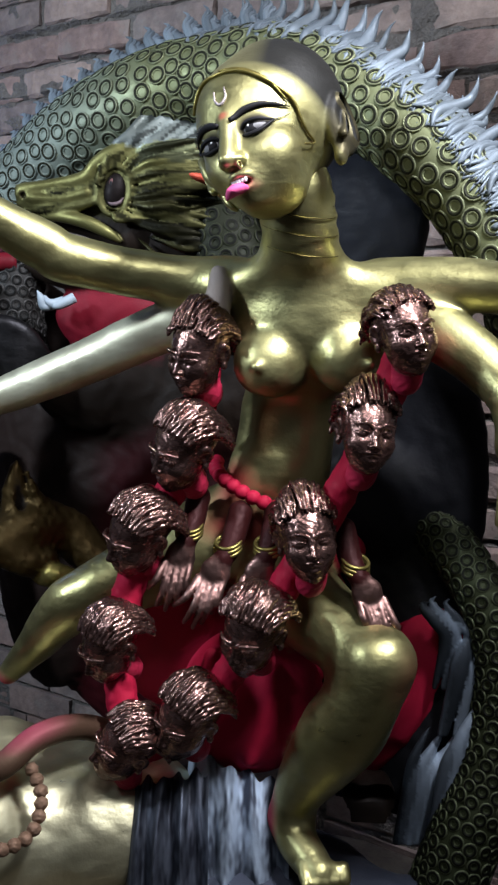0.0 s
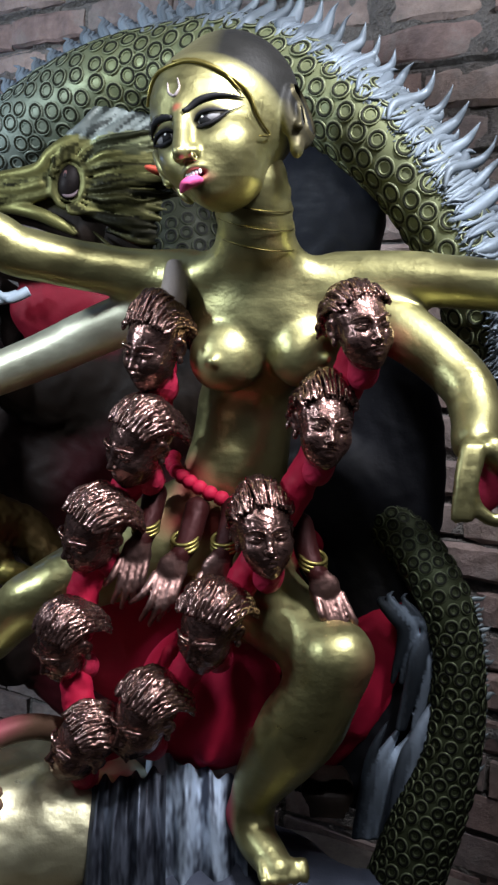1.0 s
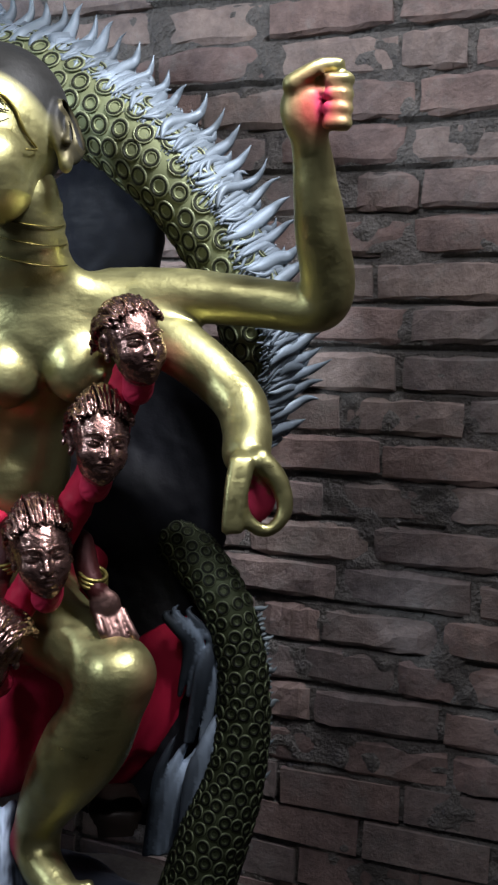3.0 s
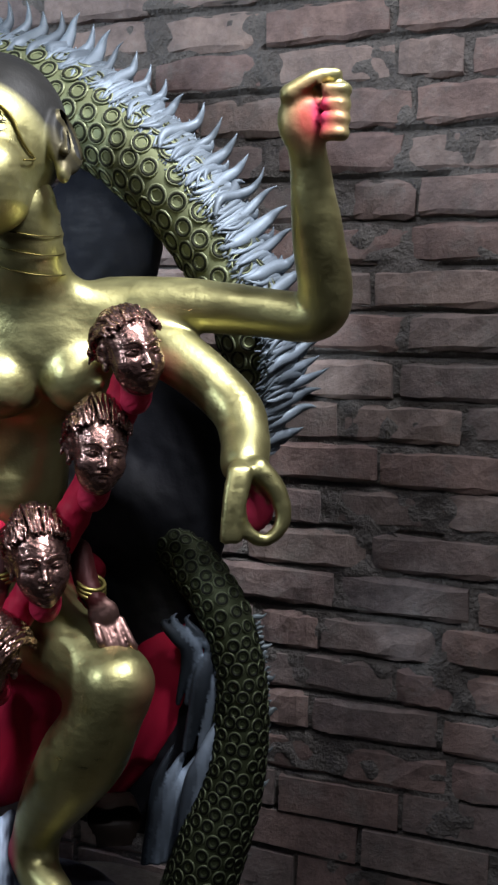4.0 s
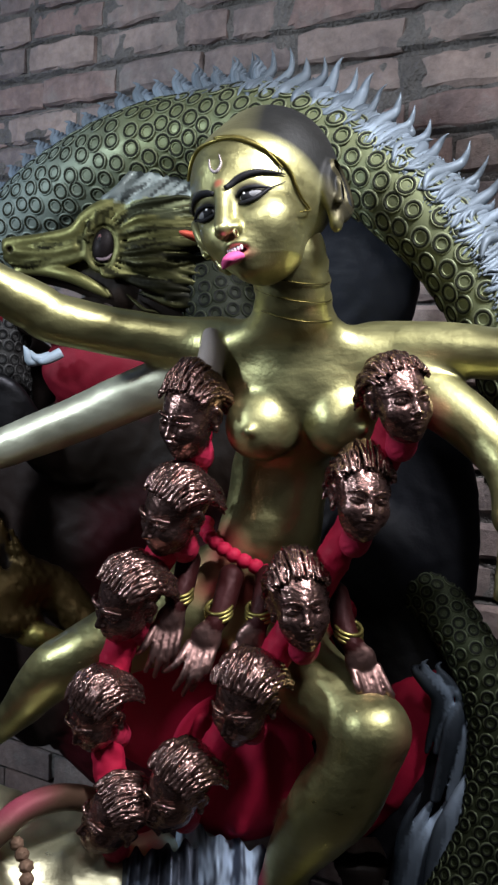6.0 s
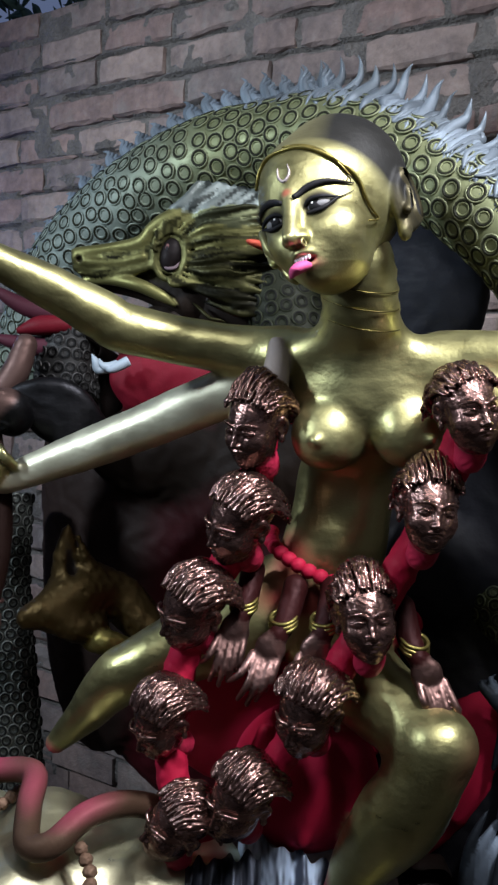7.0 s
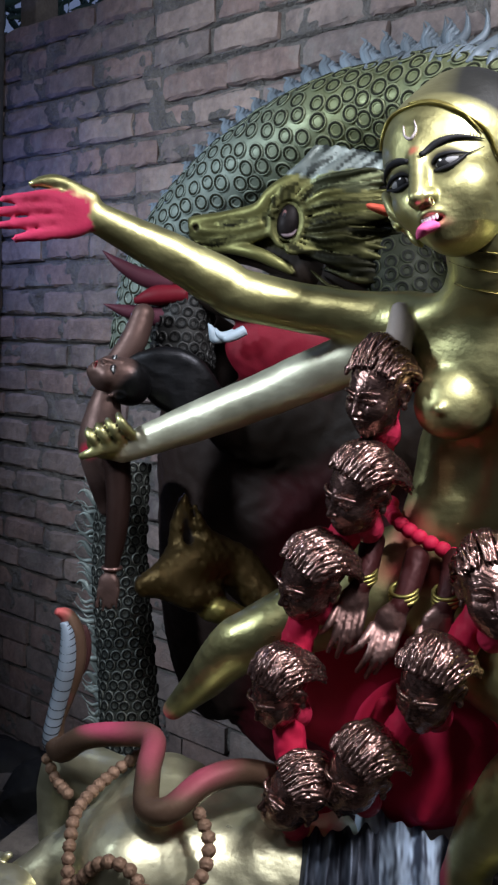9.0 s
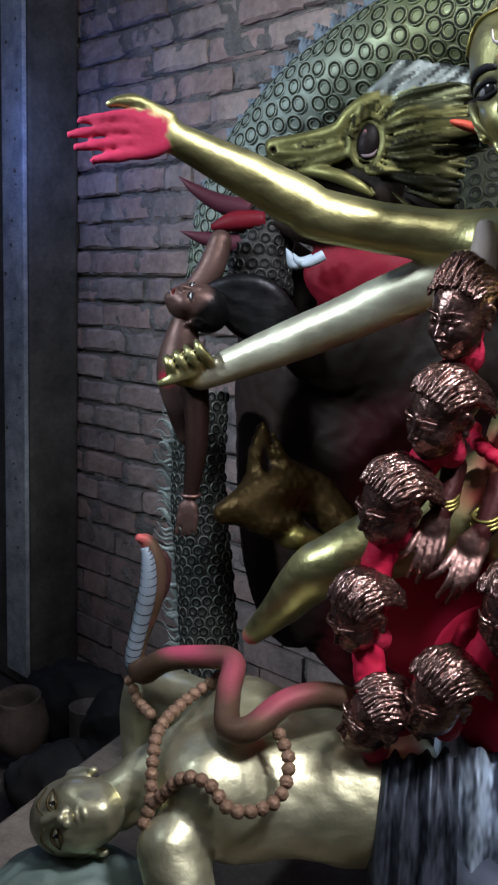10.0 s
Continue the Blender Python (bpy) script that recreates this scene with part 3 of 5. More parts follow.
    for a, b in (((-0.05, 1.60, 0.88), (-0.08, 1.60, 0.74)), ((0.05, 1.585, 0.86), (0.02, 1.59, 0.7)), ((0.33, 1.70, 0.86), (0.24, 1.70, 0.68)), ((0.36, 1.705, 0.84), (0.29, 1.70, 0.71))):
        k.limb([(*a, 0.012), (*((np.array(a) + b) / 2 + (0.006, -0.004, 0)), 0.016), (*b, 0.008)], RED, 0.02, 4)
    k.limb([(-0.058, 1.56, 1.51, 0.012), (-0.055, 1.545, 1.48, 0.02), (-0.06, 1.53, 1.44, 0.024)], (0.3, 0.26, 0.24, 0.3), 0.006)
    k.ripple(0.0012, 0.11)
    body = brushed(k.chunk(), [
        ((-0.535, 1.51, 1.63), (0.035, 0.035, 0.05), GOLD, 1.0),
        ((0.43, 1.25, 1.735), (0.05, 0.05, 0.06), (0.33, 0.02, 0.03, 0.3), 0.85),
        ((0.435, 1.25, 1.742), (0.012, 0.04, 0.03), PINK, 1.0),
        ((0.27, 1.47, 1.40), (0.05, 0.08, 0.045), (0.5, 0.03, 0.06, 0.2), 0.8),
        ((-0.43, 1.745, 0.775), (0.03, 0.05, 0.03), PINK, 0.9),
        ((0.245, 1.42, 0.91), (0.05, 0.05, 0.06), (0.4, 0.05, 0.05, 0.4), 0.4),
        ((-0.045, 1.60, 1.17), (0.07, 0.07, 0.06), RED, 0.95),
        ((0.0, 1.60, 1.10), (0.12, 0.1, 0.05), DARK_RED, 0.9),
        ((0.055, 1.56, 0.6), (0.02, 0.05, 0.11), PINK, 0.9),
        ((-0.03, 1.56, 1.30), (0.022, 0.06, 0.09), RED, 0.9),
        ((0.13, 1.46, 0.55), (0.06, 0.06, 0.02), (0.5, 0.02, 0.05, 0.2), 0.6),
    ])
    chunks = [body]
    # creases of the neck, their shade drawn as thin rings of darkened gold
    for z, y, x, r in ((1.601, 1.484, 0.060, 0.0577), (1.576, 1.496, 0.064, 0.0587), (1.549, 1.511, 0.069, 0.0600)):
        chunks.append(ring((x, y, z), (0.12, -0.3, 1.0), r - 0.0004, 0.0010, tinted(OLD_GOLD, 0.35), 32, 6))
    # head
    turn = pose(0.0033, 1.43, 1.6702, -2.5, -19.6, -27.4) @ Matrix.Scale(1.018, 4)
    h = head_clay(GOLD, 0.0022, False, True, high=0.18, far=0.16).ball((0.020, 0.048, 0.064), (0.096, 0.10, 0.103), GOLD, 0.03)
    h.ball((0.0, -0.012, 0.055), (0.07, 0.072, 0.068), GOLD, 0.03)
    h.limb([(0, -0.090, 0.022, 0.007), (0, -0.106, -0.010, 0.0085), (0, -0.121, -0.040, 0.0112)], GOLD, 0.010)
    for s in (-1, 1):
        h.ball((s * 0.0125, -0.108, -0.041), (0.009, 0.011, 0.008), GOLD, 0.005)
    for s in (-1, 1):
        h.ball((s * 0.112, 0.042, 0.006), (0.014, 0.032, 0.045), GOLD, 0.008, (0, s * 12, s * -20))
        h.ball((s * 0.126, 0.032, 0.014), (0.011, 0.018, 0.026), GOLD, 0.006, (0, s * 12, s * -20), cut=True)
        h.limb([(s * 0.116, 0.02, -0.014, 0.006), (s * 0.118, 0.032, 0.0, 0.006), (s * 0.118, 0.036, 0.018, 0.004)], GOLD, 0.004)
        h.ball((s * 0.105, 0.03, -0.038), (0.010, 0.012, 0.016), GOLD, 0.008)
    bronze = (0.06, 0.052, 0.032, 0.7)
    h = brushed(h.chunk(), [((0.12, 0.045, 0.0), (0.03, 0.055, 0.065), bronze, 0.95, 4), ((0, -0.09, -0.08), (0.036, 0.03, 0.016), (0.35, 0.05, 0.07, 0.3), 0.8),
                            ((0.0, -0.095, 0.030), (0.010, 0.03, 0.008), (0.35, 0.02, 0.03, 0.1), 0.7),
                            ((-0.037, -0.085, 0.006), (0.033, 0.04, 0.021), (0.02, 0.016, 0.013, 0.2), 0.97, 2.2), ((0.037, -0.085, 0.006), (0.033, 0.04, 0.021), (0.02, 0.016, 0.013, 0.2), 0.97, 2.2)])
    x, y, z = h[0].T
    hair = (np.clip((y + 0.9 * z - 0.004) / 0.035, 0, 1) * (0.5 + 0.5 * np.clip((x + 0.01) / 0.07, 0, 1)) * (x < 0.118))[:, None]  # shaved scalp above the hair line
    h = (h[0], h[1], h[2] * (1 - hair) + np.array(SCALP, np.float32) * hair)
    skin = h[0][h[0][:, 1] < 0.03]

    def on_face(rows, proud=0.0):
        """Rows of x, z, radius laid on the skin of the face."""
        out = []
        for x, z, r in spline(rows, 6):
            near = skin[np.hypot(skin[:, 0] - x, skin[:, 2] - z) < 0.004]
            y = near[:, 1].min() if len(near) else skin[np.argmin(np.hypot(skin[:, 0] - x, skin[:, 2] - z)), 1]
            out.append((x, y - proud, z, r))
        return out[::2] + ([out[-1]] if len(out) % 2 == 0 else [])

    extra = eyes(BLACK, (0.22, 0.22, 0.23, 0), wide=0.82, big=1.5)
    for s in (-1, 1):  # arched brows with a fringe of lashes
        brow = on_face([(s * 0.010, 0.019, 0.0032), (s * 0.026, 0.028, 0.0048), (s * 0.050, 0.031, 0.0038), (s * 0.076, 0.024, 0.0008)])
        extra.append(tube(brow, BLACK, 8, 3))
        extra.append(tube(on_face([(s * 0.050, 0.003, 0.0013), (s * 0.060, 0.006, 0.0011), (s * 0.074, 0.014, 0.0006)]), BLACK, 6, 3))
        for x, y, z, r in spline(brow, 3)[6:-1]:
            extra.append(tube([(x, y - 0.001, z, 0.0009), (x + s * 0.004, y - 0.002, z + 0.006, 0.0004)], BLACK, 4))
    # hair line as a low ridge, forehead mark
    extra.append(tube(on_face([(-0.066, 0.07, 0.002), (-0.04, 0.098, 0.003), (0.0, 0.096, 0.0024), (0.03, 0.088, 0.0032), (0.06, 0.064, 0.0034), (0.080, 0.034, 0.003), (0.082, 0.0, 0.0022), (0.083, -0.03, 0.0012)]), OLD_GOLD, 7, 4))
    extra.append(tube(on_face([(0.0, 0.102, 0.0015), (0.035, 0.088, 0.0024), (0.062, 0.062, 0.0024), (0.076, 0.032, 0.0012)]), OLD_GOLD, 7, 4))
    extra.append(tube(on_face([(-0.008, 0.070, 0.0009), (-0.0085, 0.056, 0.0018), (0.0, 0.047, 0.0024), (0.0085, 0.056, 0.0018), (0.008, 0.070, 0.0009)]), (0.34, 0.3, 0.3, 0.4), 6, 3))
    # nose ring, tongue, teeth
    extra.append(ring((0.017, -0.116, -0.052), (1, 0, 0), 0.0055, 0.0014, GOLD, 14, 6))
    extra.append(tube([(0.002, -0.085, -0.080, 0.007), (0, -0.104, -0.083, 0.0105), (-0.003, -0.117, -0.090, 0.0115), (-0.009, -0.122, -0.098, 0.0095), (-0.016, -0.127, -0.112, 0.002)], (0.60, 0.09, 0.24, 0), 10, 6, 0, 1.5))
    for i in range(6):
        extra.append(egg((-0.0125 + 0.005 * i, -0.1 + 0.02 * abs(-0.0125 + 0.005 * i), -0.068), (0.0026, 0.002, 0.0048), WHITE, (0, 0, 0), 8, 6))
    for piece in [h] + extra:  # a short, round lower face
        v = piece[0].copy()
        v[:, 0] *= np.where(v[:, 0] < 0, 0.94 - np.clip(0.01 - v[:, 2], 0, 0.1) * 3.8, 1 - np.clip(-0.02 - v[:, 2], 0, 0.09) * 1.6)
        v[:, 2] = np.where(v[:, 2] < -0.03, -0.03 + (v[:, 2] + 0.03) * 0.87, v[:, 2])
        v[:, 2] = np.where(v[:, 2] < -0.075, -0.075 + (v[:, 2] + 0.075) * 0.6, v[:, 2])
        chunks.append(moved((v, piece[1], piece[2]), turn))
    # girdle of hanging forearm stubs with bracelets
    g = Clay((-0.17, 1.40, 0.86), (0.24, 1.72, 1.16), 0.003)
    rnd = random.Random(4)
    for x, y, z, lean in ((-0.088, 1.575, 1.100, -0.02), (-0.022, 1.545, 1.082, -0.03), (0.040, 1.535, 1.085, -0.02), (0.165, 1.492, 1.07, 0.03)):
        g.limb([(x - lean * 0.4, y + 0.03, z + 0.045, 0.020), (x, y, z, 0.0185), (x + lean * 0.4, y - 0.014, z - 0.022, 0.0165)], (0.03, 0.006, 0.006, 0.3), 0.004)
        g.ball((x + lean * 0.8, y - 0.02, z - 0.044), (0.024, 0.013, 0.026), COPPER, 0.008, (0, lean * 500, 0))
        for i in range(5):
            bx = x + lean - 0.020 + 0.010 * i
            out = (i - 2) * 0.004 + lean * 0.9
            drop = (0.034, 0.062, 0.070, 0.062, 0.046)[i]
            g.limb([(bx, y - 0.022, z - 0.052, 0.0066), (bx + out * 0.5, y - 0.038 - rnd.uniform(0, 0.008), z - 0.062 - drop * 0.5, 0.0060), (bx + out, y - 0.028, z - 0.062 - drop, 0.0038)], COPPER, 0.0016, 4)
        for j in range(3):
            chunks.append(ring((x + lean * 0.2, y - 0.004, z - 0.010 + 0.0065 * j), (lean * 6, -0.4, 1), 0.0205, 0.0034, OLD_GOLD, 18, 6))
    chunks.append(g.ripple(0.0008, 0.015).chunk())
    # rope of red beads round the waist
    for i in range(18):
        a = -0.15 + 3.3 * i / 17
        chunks.append(egg((0.045 - 0.1 * math.cos(a), 1.655 - 0.085 * math.sin(a), 1.185 - 0.055 * math.sin(a * 0.5 + 0.2) + 0.02 * math.cos(a)), (0.0135, 0.013, 0.0125), RED, (0, 0, 0), 12, 8))
    return painted_mesh("goddess_statue", chunks, CLAY)


tagged(new("goddess_statue", goddess()), "gold painted four-armed goddess statue with red tongue and red drapery", "statue")


# ---- garland of severed heads ----
def bronze_head(seed, moustache, peak, tail):
    k = head_clay(COPPER, 0.0026, True, False, -0.19, 0.20, 0.18)
    for s in (-1, 1):  # brows, lids
        k.limb([(s * 0.01, -0.094, 0.022, 0.004), (s * 0.034, -0.094, 0.034, 0.006), (s * 0.066, -0.066, 0.024, 0.003)], COPPER, 0.006)
        k.ball((s * 0.035, -0.078, 0.001), (0.02, 0.014, 0.010), COPPER, 0.003)
        k.limb([(s * 0.014, -0.086, 0.002, 0.002), (s * 0.034, -0.093, 0.011, 0.003), (s * 0.058, -0.074, 0.003, 0.002)], COPPER, 0.002)
    if moustache:
        for s in (-1, 1):
            k.limb([(0, -0.103, -0.053, 0.003), (s * 0.016, -0.1, -0.054, 0.005), (s * 0.036, -0.082, -0.062, 0.002)], COPPER, 0.003)
    comb_hair(k, 84, COPPER, seed, 0.007, 0.0054, tail, peak)
    k.limb([(0, 0.005, -0.085, 0.046), (0.004, 0.012, -0.12, 0.048), (0, 0.02, -0.145, 0.046)], NECK_RED, 0.008)
    k.ripple(0.0012, 0.03)
    return painted_mesh("severed_head", [k.chunk()], BRONZE)


HEAD_MESHES = [bronze_head(3, True, 0.055, 0.02), bronze_head(5, False, 0.02, 0.06), bronze_head(11, True, 0.01, 0.05)]
GARLAND = [  # place, size, turn about z, lean in the picture, nod, which mesh
    ((0.216, 1.405, 1.425), 0.48, 18, -10, 4, 2),
    ((0.173, 1.43, 1.28), 0.48, 8, 4, 2, 0),
    ((0.093, 1.46, 1.112), 0.50, 6, -8, 2, 0),
    ((0.016, 1.46, 0.965), 0.52, -32, 12, 34, 1),
    ((-0.080, 1.47, 0.82), 0.51, -42, 22, 36, 1),
    ((-0.176, 1.49, 0.765), 0.49, -55, 42, 40, 2),
    ((-0.210, 1.52, 0.918), 0.48, -45, 15, 45, 1),
    ((-0.170, 1.53, 1.095), 0.52, -45, 26, 44, 2),
    ((-0.103, 1.53, 1.235), 0.52, -45, 22, 38, 1),
    ((-0.083, 1.53, 1.385), 0.50, -38, 6, 22, 0),
]
cord = Clay((-0.30, 1.36, 0.68), (0.30, 1.66, 1.56), 0.005)
cord.limb([(*(np.array(g[0]) + (0.01, 0.035, -0.01)), 0.026) for g in GARLAND[3::-1]], RED, 0.01, 5)
cord.limb([(*(np.array(g[0]) + (0.01, 0.035, -0.01)), 0.026) for g in GARLAND[3:]] + [(-0.06, 1.56, 1.47, 0.018)], RED, 0.01, 5)
cord.ripple(0.003, 0.03)
garland = tagged(new("head_garland"), "garland of ten dark bronze severed heads on a red cord", "garland")
tagged(new("cord", painted_mesh("cord", [cord.chunk()], CLAY)), "thick red painted cord").parent = garland
for at, size, turn, lean, nod, which in GARLAND:
    ob = new("severed_head", HEAD_MESHES[which])
    ob.parent = garland
    ob.matrix_basis = pose(*at, 0, lean, 0) @ pose(0, 0, 0, 0, 0, turn) @ pose(0, 0, 0, nod) @ Matrix.Scale(size, 4)
    tagged(ob, "dark bronze head with wavy hair")


# ---- the scaled beast behind her ----
def scales(centre_line, spacing, paint, paint_ring, front, seed, span=(-1.9, 1.9)):
    """A scaled body along rows of x, y, z, radius: a smooth tube with rows of raised discs ringed by a rim."""
    rnd = random.Random(seed)
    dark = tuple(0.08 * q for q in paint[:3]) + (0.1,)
    line = spline(centre_line, 14)
    chunks = [tube(line, paint, 28, 1)]
    p = line[:, :3]
    length = np.r_[0, np.cumsum(np.linalg.norm(np.diff(p, axis=0), axis=1))]
    rows = int(length[-1] / (spacing * 0.9))
    for i in range(rows):
        s = (i + 0.5) / rows * length[-1]
        c, c2 = (np.array([np.interp(x, length, p[:, n]) for n in range(3)]) for x in (s, s + 0.01))
        radius = np.interp(s, length, line[:, 3])
        t = (c2 - c) / (np.linalg.norm(c2 - c) + 1e-9)
        out = np.array(front) - (np.array(front) @ t) * t
        out /= np.linalg.norm(out)
        side = np.cross(t, out)
        step = spacing * 1.02 / radius
        a = span[0] + (step / 2 if i % 2 else 0)
        while a < span[1]:
            wob = a + rnd.uniform(-0.06, 0.06)
            n = math.cos(wob) * out + math.sin(wob) * side
            at = c + n * radius + t * rnd.uniform(-0.003, 0.003)
            size = spacing * rnd.uniform(0.34, 0.39)
            tilt = n + 0.08 * np.array([rnd.uniform(-1, 1) for _ in range(3)])
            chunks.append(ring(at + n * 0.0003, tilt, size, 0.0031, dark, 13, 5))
            chunks.append(ring(at + n * 0.0002, tilt, size * 0.72, 0.0022, paint, 11, 4))
            chunks.append(ring(at + n * 0.0006, tilt, size * 1.2, 0.0019, paint_ring, 13, 5))
            a += step
    return chunks


def flames(base, up, count, height, paint, seed, deep=0.05, thick=0.2, bulge=0.0, hook=1.0, every=6):
    """A fin of licking flames along a line of places with their outward ways: a tall tip now and then, low streaks between; bulge lays the roots over a round body."""
    rnd = random.Random(seed)
    b, u = spline(base, 10), spline(up, 10)
    out = []
    for i in range(count):
        f = (i + 0.5) / count * (len(b) - 1)
        c, w = (np.array([np.interp(f, np.arange(len(b)), a[:, n]) for n in range(3)]) for a in (b, u))
        f2 = min(f + 0.5, len(b) - 1)
        along = np.array([np.interp(f2, np.arange(len(b)), b[:, n]) for n in range(3)]) - c
        along /= np.linalg.norm(along) + 1e-9
        w = w / np.linalg.norm(w)
        front = np.cross(along, w)
        front = front if front[1] < 0 else -front
        tall = i % every == 0
        h = height * (rnd.uniform(0.8, 1.25) if tall else rnd.uniform(0.05, 3.2 / every))
        shade = rnd.uniform(0.6, 1.0)
        bend = hook * rnd.uniform(0.15, 0.5) * rnd.choice((-1, 1, 1))
        r = height * thick * rnd.uniform(0.75, 1.2) * (2.0 if tall else 1)
        far = deep * rnd.uniform(0.75, 1.25)
        sway = along * rnd.uniform(-0.006, 0.006)
        jut = front * rnd.uniform(-0.002, 0.004)
        out.append(tube([(*(c - w * far + front * bulge + sway * 2), r * 0.25), (*(c - w * far * 0.5 + front * bulge * 0.72 + jut - sway), r * 0.85), (*(c + front * bulge * 0.25 + jut), r),
                         (*(c + w * h * 0.4 + along * h * bend * 0.55), r * 0.8), (*(c + w * h * 0.75 + along * h * bend * 0.45), r * 0.4), (*(c + w * h - along * h * bend * 0.1), 0.0006)],
                        (*(shade * q for q in paint[:3]), paint[3]), 7, 4, 0.1, 0.8))
    return out


def beast():
    chunks = []
    front = (-0.35, -0.93, 0.0)
    arch = [(-0.62, 2.22, 1.42, 0.08), (-0.60, 2.22, 1.53, 0.088), (-0.55, 2.19, 1.64, 0.092), (-0.46, 2.13, 1.735, 0.095), (-0.35, 2.06, 1.808, 0.096), (-0.22, 1.98, 1.862, 0.094), (-0.10, 1.92, 1.886, 0.09), (0.02, 1.84, 1.886, 0.088),
            (0.12, 1.77, 1.855, 0.083), (0.205, 1.71, 1.80, 0.077), (0.30, 1.65, 1.712, 0.073), (0.375, 1.62, 1.612, 0.07), (0.43, 1.60, 1.50, 0.066), (0.455, 1.61, 1.40, 0.056), (0.45, 1.63, 1.28, 0.04)]
    # left end brushed blue-grey: cold side light put into the scale paint
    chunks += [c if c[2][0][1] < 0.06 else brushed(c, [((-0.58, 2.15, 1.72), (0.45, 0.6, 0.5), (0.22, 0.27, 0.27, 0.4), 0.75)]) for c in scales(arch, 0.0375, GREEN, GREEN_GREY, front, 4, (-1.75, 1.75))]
    mid = np.array((-0.05, 1.85, 1.45))
    base, up = [], []
    for x, y, z, r in arch[1:]:
        w = np.array((x, y, z)) - mid
        w[1] = -0.55 * w[0]
        w /= np.linalg.norm(w)
        base.append(np.array((x, y, z)) + w * r), up.append(w + (0, 0, 0.55))
    chunks += flames(base[5:], up[5:], 420, 0.056, SILVER, 8, 0.048, 0.10, 0.072, 0.45, 12) + flames(base[5:], up[5:], 160, 0.024, tinted(SILVER, 0.7), 9, 0.03, 0.25, 0.055, 1.3)
    rnd = random.Random(18)
    b, u = spline(base[:7], 10), spline(up[:7], 10)
    gone = np.r_[0, np.cumsum(np.linalg.norm(np.diff(b, axis=0), axis=1))]
    for s in np.arange(0.02, gone[-1], 0.042):  # curling fins one by one
        c, w = (np.array([np.interp(s, gone, a[:, n]) for n in range(3)]) for a in (b, u))
        c2 = np.array([np.interp(s + 0.01, gone, b[:, n]) for n in range(3)])
        a = (c2 - c) / (np.linalg.norm(c2 - c) + 1e-9)
        w /= np.linalg.norm(w)
        h = rnd.uniform(0.046, 0.062)
        for j in range(5):
            o, k2, tone = -0.014 + 0.008 * j, 1 - 0.17 * j, rnd.uniform(0.65, 1.1)
            f = np.array((-0.5, -0.86, 0)) * (0.012 + 0.004 * (j % 2))
            chunks.append(tube([(*(c + a * (o + 0.012) - w * 0.030 + f), 0.005), (*(c + a * (o + 0.004) + f), 0.0110), (*(c + a * (o - 0.008) + w * h * k2 * 0.5 + f * 0.6), 0.0085), (*(c + a * (o - 0.004) + w * h * k2 * 0.8), 0.005), (*(c + a * (o - 0.016) + w * h * k2), 0.0006)], tinted(SILVER, tone), 7, 4, 0.1, 0.75))
    # tail curling round on the other side, with its inner fringe
    tail = [(0.24, 1.86, 1.13, 0.040), (0.335, 1.74, 1.085, 0.045), (0.408, 1.655, 0.99, 0.043), (0.438, 1.63, 0.89, 0.043), (0.444, 1.62, 0.79, 0.046), (0.428, 1.61, 0.68, 0.053), (0.392, 1.60, 0.57, 0.060), (0.35, 1.60, 0.44, 0.062)]
    # tail scales: green darkened to hold the shade cast by the goddess
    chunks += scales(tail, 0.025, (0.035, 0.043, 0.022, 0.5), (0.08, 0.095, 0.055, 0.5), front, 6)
    rnd = random.Random(15)
    lick = Clay((0.24, 1.56, 0.46), (0.48, 1.72, 1.02), 0.0038)
    for x, y, z, lean, count, long in ((0.40, 1.625, 0.67, 0.03, 9, 0.13), (0.41, 1.64, 0.83, 0.02, 6, 0.10), (0.405, 1.65, 0.91, -0.05, 5, 0.07), (0.35, 1.66, 0.62, 0.02, 7, 0.12)):  # broad silver licks inside the curl
        for i in range(count):
            bx = x - 0.055 + 0.055 * i / count + rnd.uniform(-0.006, 0.006)
            up = long * rnd.uniform(0.7, 1.1)
            r = rnd.uniform(0.006, 0.012)
            lick.limb([(bx - 0.012, y, z - 0.09, 0.005), (bx, y - 0.012, z, r), (bx + lean * 0.4, y - 0.014, z + up * 0.5, r), (bx + lean + 0.008, y - 0.006, z + up * 0.85, r * 0.6), (bx + lean + 0.02, y, z + up, 0.001)], tinted((0.24, 0.30, 0.38, 0.35), rnd.choice((0.1, 0.3, 0.7, 1.2))), 0.005, 4)
    chunks.append(lick.chunk())
    chunks += flames([(0.47, 1.63, 0.98), (0.49, 1.62, 0.86), (0.485, 1.61, 0.72), (0.45, 1.60, 0.6)], [(1, 0, 0.4)] * 4, 40, 0.016, (0.2, 0.24, 0.26, 0.4), 16, 0.02)
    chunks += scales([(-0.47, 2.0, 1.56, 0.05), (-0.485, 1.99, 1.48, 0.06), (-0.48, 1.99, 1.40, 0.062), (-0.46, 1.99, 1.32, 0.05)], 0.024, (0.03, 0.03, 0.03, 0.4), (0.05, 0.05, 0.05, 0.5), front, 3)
    # neck scales: the same green taken nearly black for the shade there
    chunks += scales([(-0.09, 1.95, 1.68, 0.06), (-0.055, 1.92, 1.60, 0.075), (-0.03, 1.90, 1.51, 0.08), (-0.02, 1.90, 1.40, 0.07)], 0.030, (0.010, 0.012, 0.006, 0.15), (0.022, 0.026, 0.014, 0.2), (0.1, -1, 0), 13)
